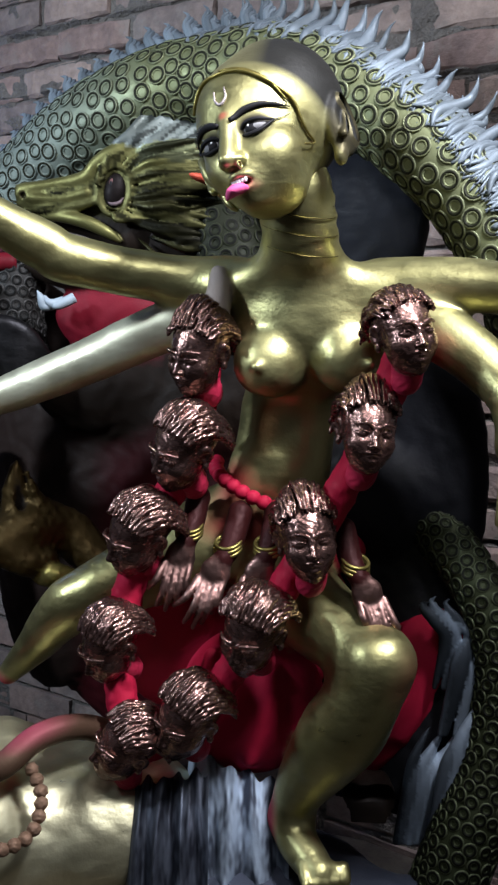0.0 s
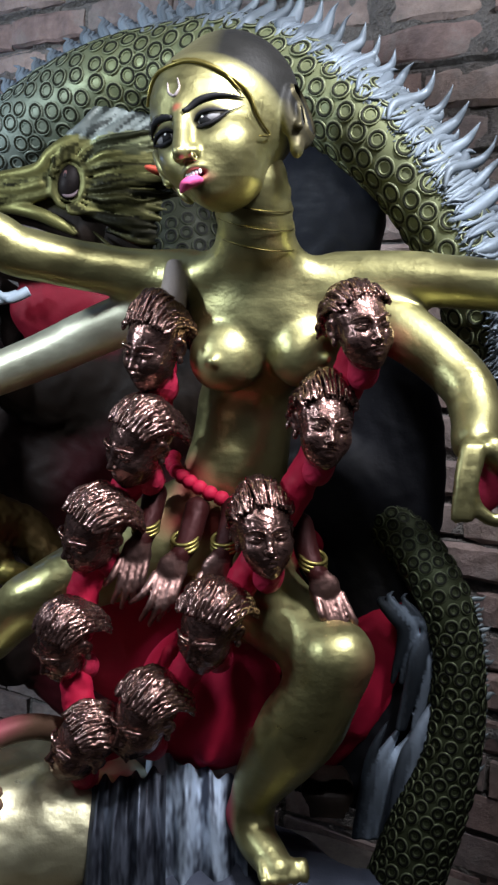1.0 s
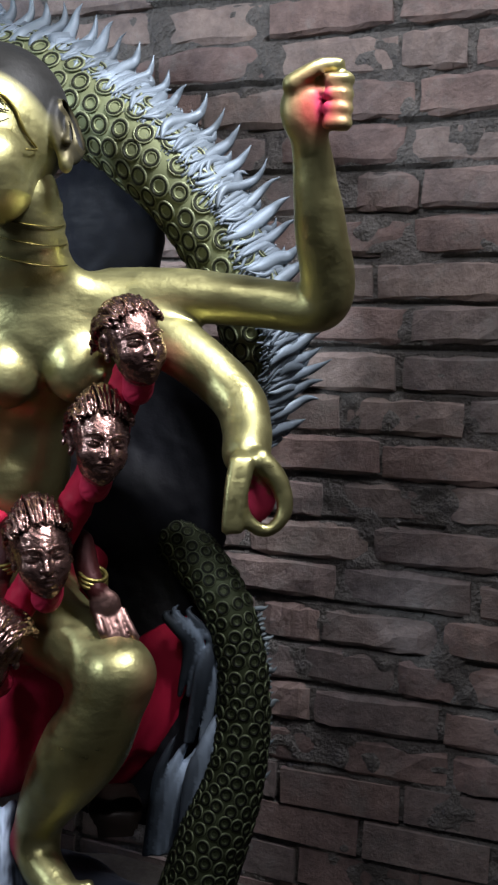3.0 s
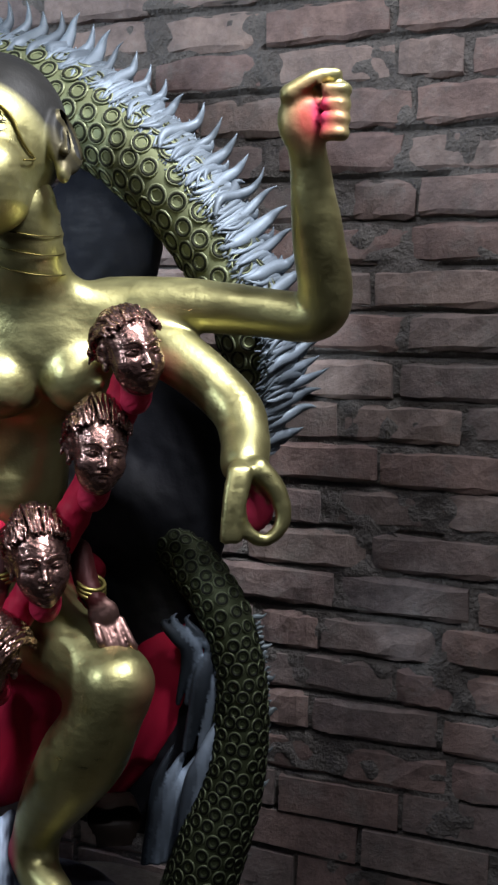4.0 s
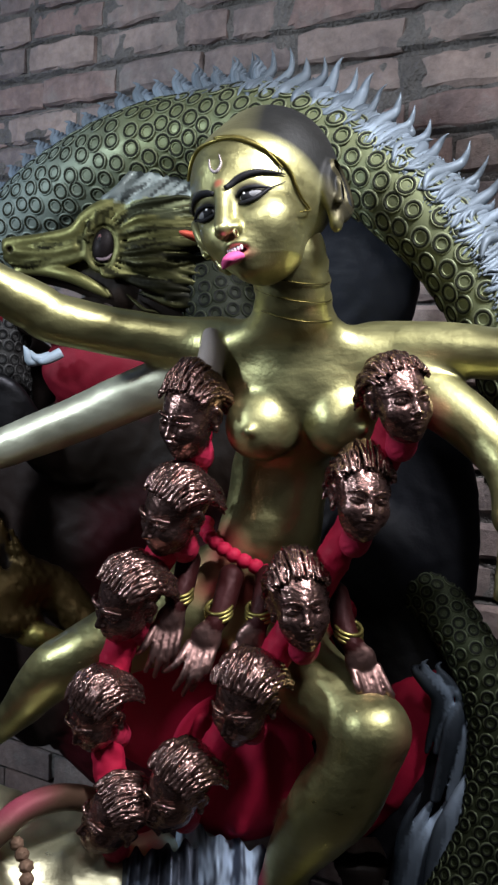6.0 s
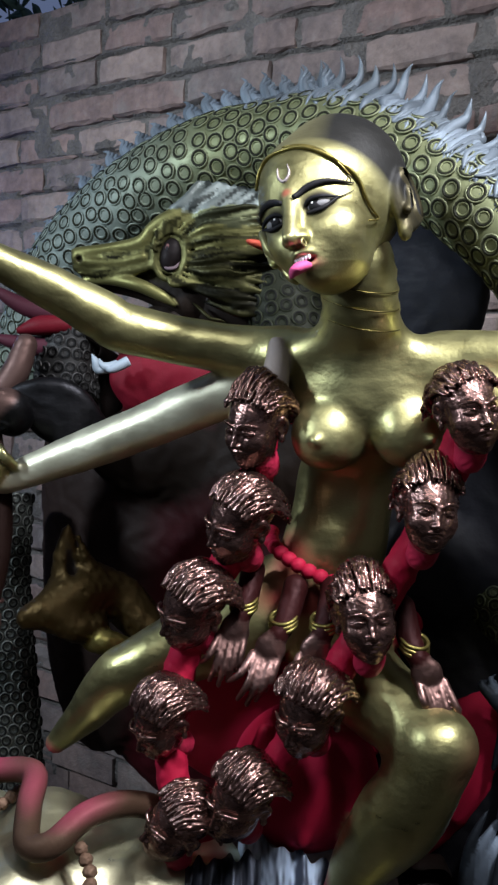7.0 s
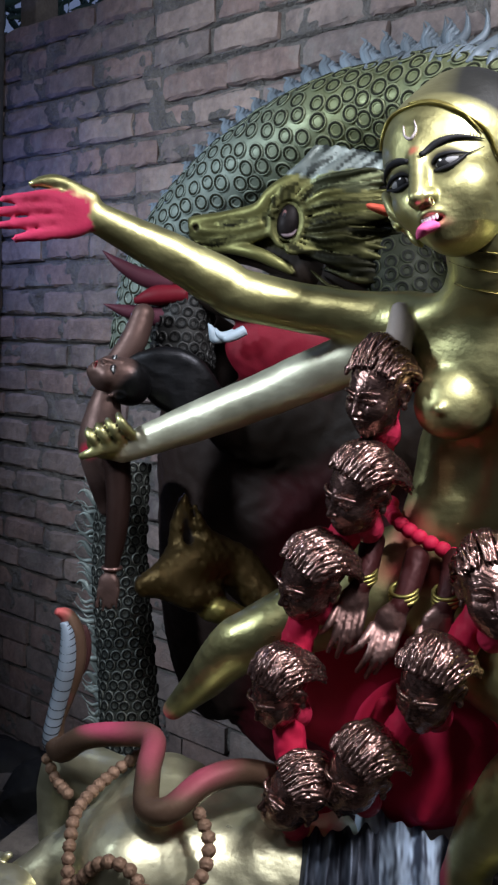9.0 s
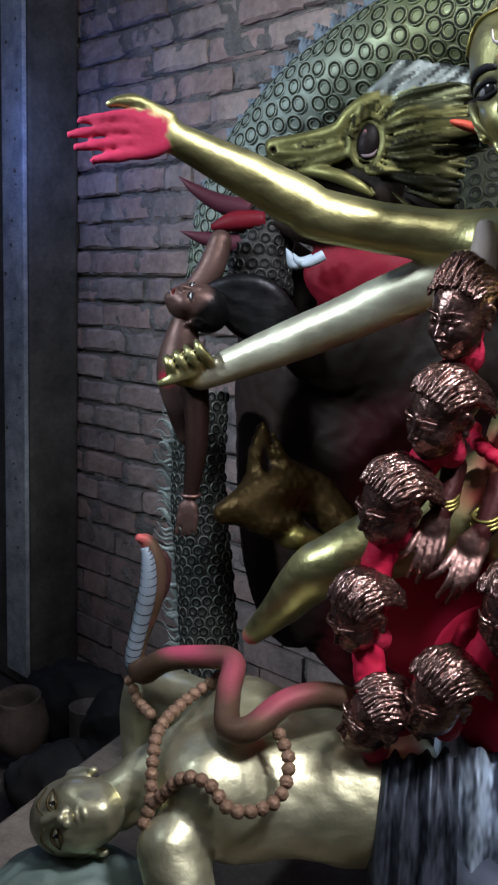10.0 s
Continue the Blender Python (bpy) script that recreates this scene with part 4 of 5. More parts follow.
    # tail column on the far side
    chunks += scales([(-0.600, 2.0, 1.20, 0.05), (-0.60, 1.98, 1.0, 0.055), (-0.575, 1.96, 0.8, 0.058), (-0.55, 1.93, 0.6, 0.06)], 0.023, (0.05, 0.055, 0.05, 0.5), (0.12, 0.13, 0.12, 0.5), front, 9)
    chunks += flames([(-0.655, 1.99, 1.2), (-0.66, 1.97, 1.0), (-0.64, 1.95, 0.8), (-0.615, 1.93, 0.65)], [(-1, -0.2, 0.5)] * 4, 60, 0.034, (0.24, 0.28, 0.27, 0.4), 12, 0.03, 0.09, 0.0, 1.8, 2)
    # head, jaws, body mass; near-black paint stands in for shade behind the goddess
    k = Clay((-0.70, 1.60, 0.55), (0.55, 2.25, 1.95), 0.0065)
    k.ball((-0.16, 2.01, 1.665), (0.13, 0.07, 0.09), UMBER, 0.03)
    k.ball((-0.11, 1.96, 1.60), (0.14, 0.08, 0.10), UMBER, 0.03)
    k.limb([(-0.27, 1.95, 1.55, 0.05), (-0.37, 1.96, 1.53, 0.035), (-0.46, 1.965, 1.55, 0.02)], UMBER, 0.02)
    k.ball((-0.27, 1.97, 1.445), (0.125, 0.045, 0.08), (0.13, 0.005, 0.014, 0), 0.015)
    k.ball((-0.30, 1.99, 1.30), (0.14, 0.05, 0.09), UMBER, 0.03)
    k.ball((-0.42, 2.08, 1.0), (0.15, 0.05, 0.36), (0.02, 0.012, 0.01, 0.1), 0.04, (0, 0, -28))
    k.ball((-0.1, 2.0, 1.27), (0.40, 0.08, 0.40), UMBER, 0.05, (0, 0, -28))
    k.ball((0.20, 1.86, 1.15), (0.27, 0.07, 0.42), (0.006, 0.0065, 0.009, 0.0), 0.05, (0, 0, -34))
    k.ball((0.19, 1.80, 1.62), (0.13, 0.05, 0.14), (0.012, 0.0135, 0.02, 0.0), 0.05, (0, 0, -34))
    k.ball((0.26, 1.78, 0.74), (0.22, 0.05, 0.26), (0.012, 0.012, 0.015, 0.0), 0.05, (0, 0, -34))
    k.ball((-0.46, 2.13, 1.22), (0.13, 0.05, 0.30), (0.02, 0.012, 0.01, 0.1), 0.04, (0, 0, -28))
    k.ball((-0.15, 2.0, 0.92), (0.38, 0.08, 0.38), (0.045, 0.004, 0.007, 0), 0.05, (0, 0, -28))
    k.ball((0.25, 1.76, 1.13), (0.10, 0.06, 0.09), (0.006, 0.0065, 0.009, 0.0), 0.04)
    # paw beside the standing foot
    for i in range(4):
        k.limb([(0.19 + 0.02 * i, 1.64, 0.655, 0.016), (0.20 + 0.018 * i, 1.60, 0.64, 0.018), (0.205 + 0.016 * i, 1.59, 0.60, 0.013)], UMBER, 0.004, 4)
    k.ripple(0.002, 0.05)
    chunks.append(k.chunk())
    # head of the beast: snout, brow and mane swept back from the eye; recess shade is in the dark base paint
    rnd = random.Random(21)
    olive = (0.145, 0.142, 0.055, 0.7)
    k = Clay((-0.48, 1.82, 1.53), (0.03, 2.06, 1.89), 0.0034)
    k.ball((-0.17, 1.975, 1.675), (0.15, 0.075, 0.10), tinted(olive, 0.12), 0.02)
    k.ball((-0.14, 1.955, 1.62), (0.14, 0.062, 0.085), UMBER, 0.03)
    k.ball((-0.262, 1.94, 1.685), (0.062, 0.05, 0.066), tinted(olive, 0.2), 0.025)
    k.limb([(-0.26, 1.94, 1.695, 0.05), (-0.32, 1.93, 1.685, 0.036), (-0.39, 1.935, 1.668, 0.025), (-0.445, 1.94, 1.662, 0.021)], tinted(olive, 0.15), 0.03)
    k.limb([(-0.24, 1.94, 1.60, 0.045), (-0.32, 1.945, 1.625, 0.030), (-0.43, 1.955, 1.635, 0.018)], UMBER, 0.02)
    # bridge of the nose rising into the brow, flared nostril, lip
    k.limb([(-0.462, 1.925, 1.684, 0.007), (-0.445, 1.918, 1.682, 0.012), (-0.39, 1.910, 1.690, 0.012), (-0.33, 1.900, 1.703, 0.014), (-0.305, 1.893, 1.73, 0.014), (-0.272, 1.888, 1.752, 0.014), (-0.22, 1.89, 1.768, 0.012)], olive, 0.010)
    k.limb([(-0.455, 1.92, 1.672, 0.012), (-0.425, 1.912, 1.664, 0.011), (-0.37, 1.905, 1.664, 0.011), (-0.325, 1.895, 1.675, 0.010)], tinted(olive, 0.75), 0.008)
    k.limb([(-0.455, 1.925, 1.655, 0.010), (-0.40, 1.912, 1.645, 0.010), (-0.34, 1.90, 1.65, 0.010), (-0.305, 1.892, 1.66, 0.007)], tinted(olive, 0.5), 0.008)
    k.limb([(-0.44, 1.928, 1.630, 0.008), (-0.385, 1.912, 1.632, 0.011), (-0.33, 1.895, 1.622, 0.013), (-0.285, 1.892, 1.603, 0.011), (-0.262, 1.895, 1.588, 0.005)], olive, 0.006)
    k.ball((-0.449, 1.908, 1.668), (0.006, 0.010, 0.005), UMBER, 0.004, cut=True)

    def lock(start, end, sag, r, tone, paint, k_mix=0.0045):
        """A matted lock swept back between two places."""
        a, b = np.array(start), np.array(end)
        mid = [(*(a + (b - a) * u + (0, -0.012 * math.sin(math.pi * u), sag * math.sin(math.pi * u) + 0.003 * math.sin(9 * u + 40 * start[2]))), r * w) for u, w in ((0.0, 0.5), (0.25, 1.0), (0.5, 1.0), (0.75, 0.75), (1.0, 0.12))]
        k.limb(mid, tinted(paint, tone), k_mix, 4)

    for i in range(44):  # pale crest
        u = i / 43
        tip = (-0.191 + 0.015 * rnd.random(), 1.92, 1.868) if i % 7 == 4 else (-0.133 + 0.015 * rnd.random(), 1.91, 1.868) if i % 7 == 6 else (-0.20 + 0.17 * u + rnd.uniform(-0.012, 0.012), 1.905 - 0.02 * u, 1.838 - 0.02 * u + rnd.uniform(-0.014, 0.006))
        lock((-0.275 + 0.13 * u, 1.884, 1.752 + 0.016 * rnd.random()), tip, -0.010, rnd.uniform(0.006, 0.010), rnd.choice((0.15, 0.5, 0.9, 1.2)), (0.24, 0.28, 0.27, 0.45), 0.0025)
    for i in range(56):  # olive mane behind the eye, shade painted in towards the bottom
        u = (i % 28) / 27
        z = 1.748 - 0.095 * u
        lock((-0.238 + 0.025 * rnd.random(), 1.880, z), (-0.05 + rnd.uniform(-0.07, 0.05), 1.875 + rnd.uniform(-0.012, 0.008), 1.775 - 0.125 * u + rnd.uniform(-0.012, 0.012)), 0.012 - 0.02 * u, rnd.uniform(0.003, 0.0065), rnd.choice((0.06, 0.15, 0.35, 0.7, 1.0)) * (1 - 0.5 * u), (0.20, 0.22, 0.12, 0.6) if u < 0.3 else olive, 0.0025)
    for i in range(24):  # matted cheek, its under-eye shade put into darkened olive
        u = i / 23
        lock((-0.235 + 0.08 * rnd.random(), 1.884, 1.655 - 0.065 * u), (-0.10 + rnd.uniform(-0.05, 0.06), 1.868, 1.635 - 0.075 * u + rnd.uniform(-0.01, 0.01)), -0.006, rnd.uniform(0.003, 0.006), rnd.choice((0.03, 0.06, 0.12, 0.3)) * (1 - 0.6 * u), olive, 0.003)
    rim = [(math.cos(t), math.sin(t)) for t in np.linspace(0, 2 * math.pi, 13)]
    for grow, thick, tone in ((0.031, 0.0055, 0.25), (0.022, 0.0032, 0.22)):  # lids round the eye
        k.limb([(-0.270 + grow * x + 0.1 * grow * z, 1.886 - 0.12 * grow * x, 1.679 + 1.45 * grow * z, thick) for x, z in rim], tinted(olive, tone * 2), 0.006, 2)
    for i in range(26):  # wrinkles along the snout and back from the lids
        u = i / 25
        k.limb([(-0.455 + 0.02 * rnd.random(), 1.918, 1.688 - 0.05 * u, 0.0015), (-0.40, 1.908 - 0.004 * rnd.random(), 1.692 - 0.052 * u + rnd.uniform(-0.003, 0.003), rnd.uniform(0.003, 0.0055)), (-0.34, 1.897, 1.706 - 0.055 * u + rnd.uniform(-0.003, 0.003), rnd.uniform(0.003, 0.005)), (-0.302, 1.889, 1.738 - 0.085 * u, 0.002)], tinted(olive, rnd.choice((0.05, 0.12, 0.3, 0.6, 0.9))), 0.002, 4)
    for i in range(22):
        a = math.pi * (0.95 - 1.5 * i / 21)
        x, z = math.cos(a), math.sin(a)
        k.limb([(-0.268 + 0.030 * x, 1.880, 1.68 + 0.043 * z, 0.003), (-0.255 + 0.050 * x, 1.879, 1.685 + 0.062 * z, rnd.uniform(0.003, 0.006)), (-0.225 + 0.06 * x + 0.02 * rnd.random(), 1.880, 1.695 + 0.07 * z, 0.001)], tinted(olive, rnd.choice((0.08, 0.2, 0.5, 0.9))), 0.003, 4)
    k.ball((-0.27, 1.885, 1.68), (0.018, 0.03, 0.030), UMBER, 0.006, cut=True)
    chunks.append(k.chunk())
    # eye
    chunks += [egg((-0.270, 1.888, 1.68), (0.020, 0.015, 0.033), (0.008, 0.006, 0.006, 0.4), (0, 10, 0), 18, 12), egg((-0.275, 1.8785, 1.69), (0.0055, 0.004, 0.011), (0.1, 0.05, 0.05, 0.1)), egg((-0.276, 1.876, 1.69), (0.003, 0.003, 0.006), BLACK)]
    chunks.append(tube([(-0.285, 1.884, 1.660, 0.001), (-0.274, 1.879, 1.654, 0.0035), (-0.261, 1.879, 1.656, 0.0035), (-0.253, 1.884, 1.667, 0.001)], (0.12, 0.09, 0.1, 0.3), 7, 5))
    # red flap of the ear, fangs, lips
    chunks.append(egg((-0.085, 1.83, 1.694), (0.05, 0.012, 0.009), (0.45, 0.08, 0.05, 0.2), (0, 8, 35)))
    for i in range(3):
        chunks.append(tube([(-0.345 - 0.02 * i, 1.90, 1.478 - 0.008 * i, 0.010), (-0.362 - 0.02 * i, 1.895, 1.468 - 0.004 * i, 0.010), (-0.38 - 0.014 * i, 1.89, 1.46 + 0.008 * i, 0.007), (-0.387 - 0.014 * i, 1.89, 1.472 + 0.008 * i, 0.001)], (0.28, 0.34, 0.40, 0.1), 8, 5))
    plum = (0.06, 0.016, 0.026, 0.15)
    chunks.append(tube([(-0.50, 1.96, 1.565, 0.02), (-0.56, 1.955, 1.575, 0.018), (-0.61, 1.95, 1.60, 0.011), (-0.645, 1.95, 1.625, 0.001)], plum, 10, 6, 0, 0.8))
    chunks.append(tube([(-0.46, 1.965, 1.51, 0.03), (-0.52, 1.96, 1.50, 0.022), (-0.59, 1.955, 1.507, 0.014), (-0.64, 1.95, 1.52, 0.001)], plum, 10, 6, 0, 0.8))
    chunks.append(tube([(-0.47, 1.955, 1.545, 0.018), (-0.53, 1.945, 1.54, 0.02), (-0.575, 1.945, 1.528, 0.006)], tinted(DARK_RED, 0.5), 10, 6))
    return painted_mesh("scaled_beast_statue", chunks, CLAY)


tagged(new("scaled_beast_statue", beast()), "green and gold scaled beast statue with silver flame fins arching over", "statue")


# ---- small captive figure, jackal ----
def captive():
    dark, pale = (0.022, 0.011, 0.009, 0.5), (0.09, 0.055, 0.048, 0.55)
    k = Clay((-0.72, 1.68, 0.9), (-0.42, 2.02, 1.58), 0.005)
    k.limb([(-0.545, 1.90, 1.50, 0.022), (-0.56, 1.89, 1.45, 0.026), (-0.59, 1.88, 1.40, 0.024)], pale, 0.01)
    k.limb([(-0.60, 1.85, 1.34, 0.026), (-0.605, 1.85, 1.30, 0.036), (-0.608, 1.845, 1.25, 0.042), (-0.60, 1.85, 1.19, 0.034), (-0.59, 1.85, 1.13, 0.02)], pale, 0.02)
    k.limb([(-0.565, 1.81, 1.23, 0.026), (-0.556, 1.80, 1.16, 0.023), (-0.556, 1.79, 1.09, 0.02), (-0.560, 1.78, 1.03, 0.014)], dark, 0.01)
    k.ball((-0.562, 1.772, 1.0), (0.021, 0.011, 0.022), pale, 0.006)
    for i in range(4):
        k.limb([(-0.578 + 0.011 * i, 1.768, 0.99, 0.0058), (-0.582 + 0.012 * i, 1.764, 0.95 + 0.004 * abs(i - 1), 0.004)], pale, 0.003)
    c = brushed(k.chunk(), [((-0.62, 1.80, 1.24), (0.025, 0.05, 0.02), RED, 0.9), ((-0.60, 1.84, 1.16), (0.06, 0.06, 0.05), dark, 0.9)])
    head = brushed(head_clay(pale, 0.004, True, True).ball((0, 0.045, 0.03), (0.09, 0.09, 0.09), BLACK, 0.01).chunk(), [((0, 0.08, 0.08), (0.2, 0.15, 0.15), (0.02, 0.02, 0.022, 0.9), 1.0, 6.0), ((-0.035, -0.085, 0.004), (0.026, 0.03, 0.012), BLACK, 0.9, 3), ((0.035, -0.085, 0.004), (0.026, 0.03, 0.012), BLACK, 0.9, 3)])
    held = pose(-0.572, 1.845, 1.378, 0, 78, 0) @ pose(0, 0, 0, 0, 0, -50) @ Matrix.Scale(0.45, 4)
    head = moved(head, held)
    hair = Clay((-0.62, 1.82, 1.26), (-0.34, 2.0, 1.46), 0.004)
    for i in range(9):
        hair.limb([(-0.565 + 0.004 * i, 1.875, 1.41 - 0.005 * i, 0.010), (-0.50, 1.88 + 0.003 * (i % 3), 1.425 - 0.011 * i, 0.016), (-0.44, 1.89 + 0.004 * (i % 2), 1.41 - 0.012 * i, 0.016), (-0.39, 1.92, 1.35 - 0.006 * i, 0.008)], (0.02, 0.02, 0.022, 0.9), 0.012, 4)
    hair = [hair.chunk()]
    return painted_mesh("captive_statue", [c, head] + [moved(e, held) for e in eyes(BLACK, (0.5, 0.5, 0.5, 0), wide=0.8)] + hair + [ ring((-0.56, 1.781, 1.028), (0, 0, 1), 0.017, 0.004, COPPER)], CLAY)


tagged(new("captive_statue", captive()), "small dark hanging captive figure gripped by a gold hand", "statue")


def jackal():
    fur = (0.05, 0.032, 0.011, 0.7)
    k = Clay((-0.60, 1.62, 0.84), (-0.10, 1.98, 1.2), 0.006)
    k.ball((-0.415, 1.85, 1.035), (0.06, 0.05, 0.05), fur, 0.02)
    k.limb([(-0.42, 1.83, 1.03, 0.045), (-0.46, 1.80, 1.01, 0.036), (-0.495, 1.785, 0.998, 0.022)], fur, 0.03)
    k.limb([(-0.43, 1.80, 0.99, 0.03), (-0.40, 1.80, 0.98, 0.028), (-0.37, 1.81, 0.985, 0.02)], fur, 0.02)
    k.limb([(-0.43, 1.85, 1.05, 0.038), (-0.440, 1.845, 1.10, 0.027), (-0.440, 1.84, 1.145, 0.013), (-0.437, 1.838, 1.168, 0.003)], fur, 0.012)
    k.limb([(-0.418, 1.825, 1.06, 0.010), (-0.428, 1.82, 1.10, 0.009), (-0.432, 1.82, 1.14, 0.003)], (0.008, 0.005, 0.004, 0.1), 0.004, cut=True)
    k.limb([(-0.385, 1.84, 1.05, 0.020), (-0.400, 1.835, 1.10, 0.012), (-0.418, 1.83, 1.152, 0.003)], fur, 0.005)
    k.limb([(-0.39, 1.86, 1.05, 0.04), (-0.34, 1.88, 1.02, 0.045), (-0.27, 1.86, 0.96, 0.04), (-0.20, 1.86, 0.91, 0.04)], fur, 0.03)
    k.limb([(-0.38, 1.81, 0.955, 0.02), (-0.355, 1.80, 0.957, 0.024), (-0.32, 1.81, 0.95, 0.018)], OLD_GOLD, 0.008)
    return painted_mesh("jackal_statue", [k.ripple(0.003, 0.02).chunk()], CLAY)


tagged(new("jackal_statue", jackal()), "rough old-gold jackal statue in the shade of the beast", "statue")


# ---- the reclining god ----
def recliner():
    k = Clay((-0.80, 1.25, 0.28), (0.55, 2.0, 0.86), 0.006)
    k.limb([(-0.60, 1.505, 0.555, 0.05), (-0.54, 1.53, 0.60, 0.052), (-0.50, 1.54, 0.61, 0.06)], PALE_GOLD, 0.02)
    k.ball((-0.40, 1.60, 0.59), (0.15, 0.19, 0.13), PALE_GOLD, 0.04)
    k.ball((-0.43, 1.47, 0.635), (0.075, 0.075, 0.07), PALE_GOLD, 0.04)
    k.ball((-0.42, 1.65, 0.66), (0.08, 0.08, 0.07), PALE_GOLD, 0.04)
    k.ball((-0.22, 1.60, 0.59), (0.17, 0.15, 0.12), PALE_GOLD, 0.05)
    k.ball((-0.20, 1.455, 0.665), (0.006, 0.012, 0.014), PALE_GOLD, 0.01, cut=True)
    k.ball((0.05, 1.64, 0.47), (0.20, 0.15, 0.07), NAVY, 0.05)
    k.limb([(0.1, 1.58, 0.46, 0.07), (0.3, 1.58, 0.44, 0.065), (0.5, 1.58, 0.40, 0.06)], NAVY, 0.04)
    k.limb([(-0.50, 1.74, 0.62, 0.055), (-0.62, 1.79, 0.63, 0.05), (-0.655, 1.80, 0.60, 0.045), (-0.65, 1.78, 0.50, 0.04)], PALE_GOLD, 0.03)
    k.limb([(-0.47, 1.40, 0.55, 0.055), (-0.43, 1.36, 0.47, 0.05), (-0.38, 1.33, 0.38, 0.045)], PALE_GOLD, 0.03)
    # pale crumpled cloth behind the standing foot, dark folds beside it
    k.ripple(0.0016, 0.07)
    body = k.chunk()
    sheets = []
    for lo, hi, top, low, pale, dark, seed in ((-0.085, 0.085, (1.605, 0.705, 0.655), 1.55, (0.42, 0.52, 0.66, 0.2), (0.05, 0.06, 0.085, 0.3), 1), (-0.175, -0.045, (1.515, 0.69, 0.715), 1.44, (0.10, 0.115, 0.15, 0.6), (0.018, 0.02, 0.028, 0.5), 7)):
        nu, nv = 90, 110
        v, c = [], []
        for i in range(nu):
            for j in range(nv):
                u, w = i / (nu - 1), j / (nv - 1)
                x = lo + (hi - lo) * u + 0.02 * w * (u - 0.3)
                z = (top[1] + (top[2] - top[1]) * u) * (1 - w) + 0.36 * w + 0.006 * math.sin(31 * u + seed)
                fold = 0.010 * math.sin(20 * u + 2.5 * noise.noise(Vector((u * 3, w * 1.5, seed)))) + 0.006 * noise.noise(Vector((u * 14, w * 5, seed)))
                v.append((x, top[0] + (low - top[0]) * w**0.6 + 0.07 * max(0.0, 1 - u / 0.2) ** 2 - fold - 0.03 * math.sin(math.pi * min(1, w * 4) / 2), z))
                # random blotches, plus fold highlights, hollow shade and a shaded bottom as colour
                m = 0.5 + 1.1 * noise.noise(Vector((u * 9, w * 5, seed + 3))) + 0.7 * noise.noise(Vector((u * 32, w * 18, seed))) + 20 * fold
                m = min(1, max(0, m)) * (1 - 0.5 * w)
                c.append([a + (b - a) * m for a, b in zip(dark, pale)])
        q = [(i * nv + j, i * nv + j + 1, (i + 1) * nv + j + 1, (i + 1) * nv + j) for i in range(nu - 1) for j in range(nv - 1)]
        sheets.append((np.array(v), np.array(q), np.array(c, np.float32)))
    turn = pose(-0.6594, 1.4850, 0.5318, -137.2, -59.7, 127.3) @ Matrix.Scale(0.780, 4)
    h = head_clay(PALE_GOLD, 0.003, True, False).chunk()
    h = brushed(h, [((0, 0.03, 0.1), (0.1, 0.1, 0.05), (0.2, 0.16, 0.06, 0.8), 0.9)])
    chunks = [body, *sheets, moved(h, turn)] + [moved(c, turn) for c in eyes((0.06, 0.045, 0.02, 0.6), PALE_GOLD, BLACK, 1.0)]
    for s in (-1, 1):
        chunks.append(moved(tube([(s * 0.012, -0.097, 0.022, 0.0015), (s * 0.035, -0.097, 0.032, 0.003), (s * 0.066, -0.072, 0.022, 0.0012)], (0.05, 0.04, 0.02, 0.5), 7, 5), turn))
    return painted_mesh("reclining_god_statue", chunks, CLAY)


tagged(new("reclining_god_statue", recliner()), "pale gold reclining god statue in dark blue cloth", "statue")


def cobra():
    skin, belly = (0.10, 0.06, 0.04, 0.4), (0.19, 0.23, 0.28, 0.25)
    body = tube([(-0.20, 1.60, 0.735, 0.021), (-0.26, 1.53, 0.775, 0.021), (-0.315, 1.48, 0.775, 0.021), (-0.36, 1.44, 0.745, 0.021), (-0.40, 1.46, 0.735, 0.021), (-0.418, 1.53, 0.76, 0.021), (-0.43, 1.60, 0.785, 0.021),
                 (-0.50, 1.64, 0.77, 0.021), (-0.57, 1.67, 0.745, 0.022), (-0.625, 1.71, 0.700, 0.023), (-0.650, 1.745, 0.705, 0.019), (-0.650, 1.75, 0.74, 0.017), (-0.632, 1.75, 0.79, 0.017), (-0.616, 1.75, 0.85, 0.019), (-0.618, 1.752, 0.90, 0.019), (-0.632, 1.748, 0.938, 0.015), (-0.648, 1.732, 0.952, 0.006)], skin, 14, 8)
    body = brushed(body, [((-0.40, 1.45, 0.80), (0.16, 0.2, 0.04), (0.36, 0.05, 0.10, 0.0), 0.85), ((-0.55, 1.66, 0.785), (0.16, 0.1, 0.03), (0.36, 0.05, 0.10, 0.0), 0.9),
                          ((-0.65, 1.74, 0.95), (0.03, 0.04, 0.03), (0.5, 0.1, 0.1, 0.1), 0.9)])
    chunks = [body, egg((-0.609, 1.762, 0.872), (0.019, 0.009, 0.05), (0.05, 0.02, 0.02, 0.2), (0, 4, 10), 16, 12)]
    front = [(-0.653, 1.738, 0.685, 0.012), (-0.655, 1.733, 0.715, 0.0145), (-0.642, 1.733, 0.775, 0.0155), (-0.626, 1.733, 0.85, 0.0165), (-0.626, 1.735, 0.905, 0.0135), (-0.634, 1.735, 0.932, 0.008)]
    chunks.append(tube(front, belly, 14, 8))
    row = spline(front, 12)
    for i in range(3, len(row) - 2, 3):  # dark seams between the belly plates
        way = row[i + 1][:3] - row[i - 1][:3]
        chunks.append(ring(row[i][:3], way + (0, -0.35 * np.linalg.norm(way), 0), row[i][3] - 0.0002, 0.0013, (0.012, 0.012, 0.016, 0.0), 18, 5))
    return painted_mesh("cobra_statue", chunks, CLAY)


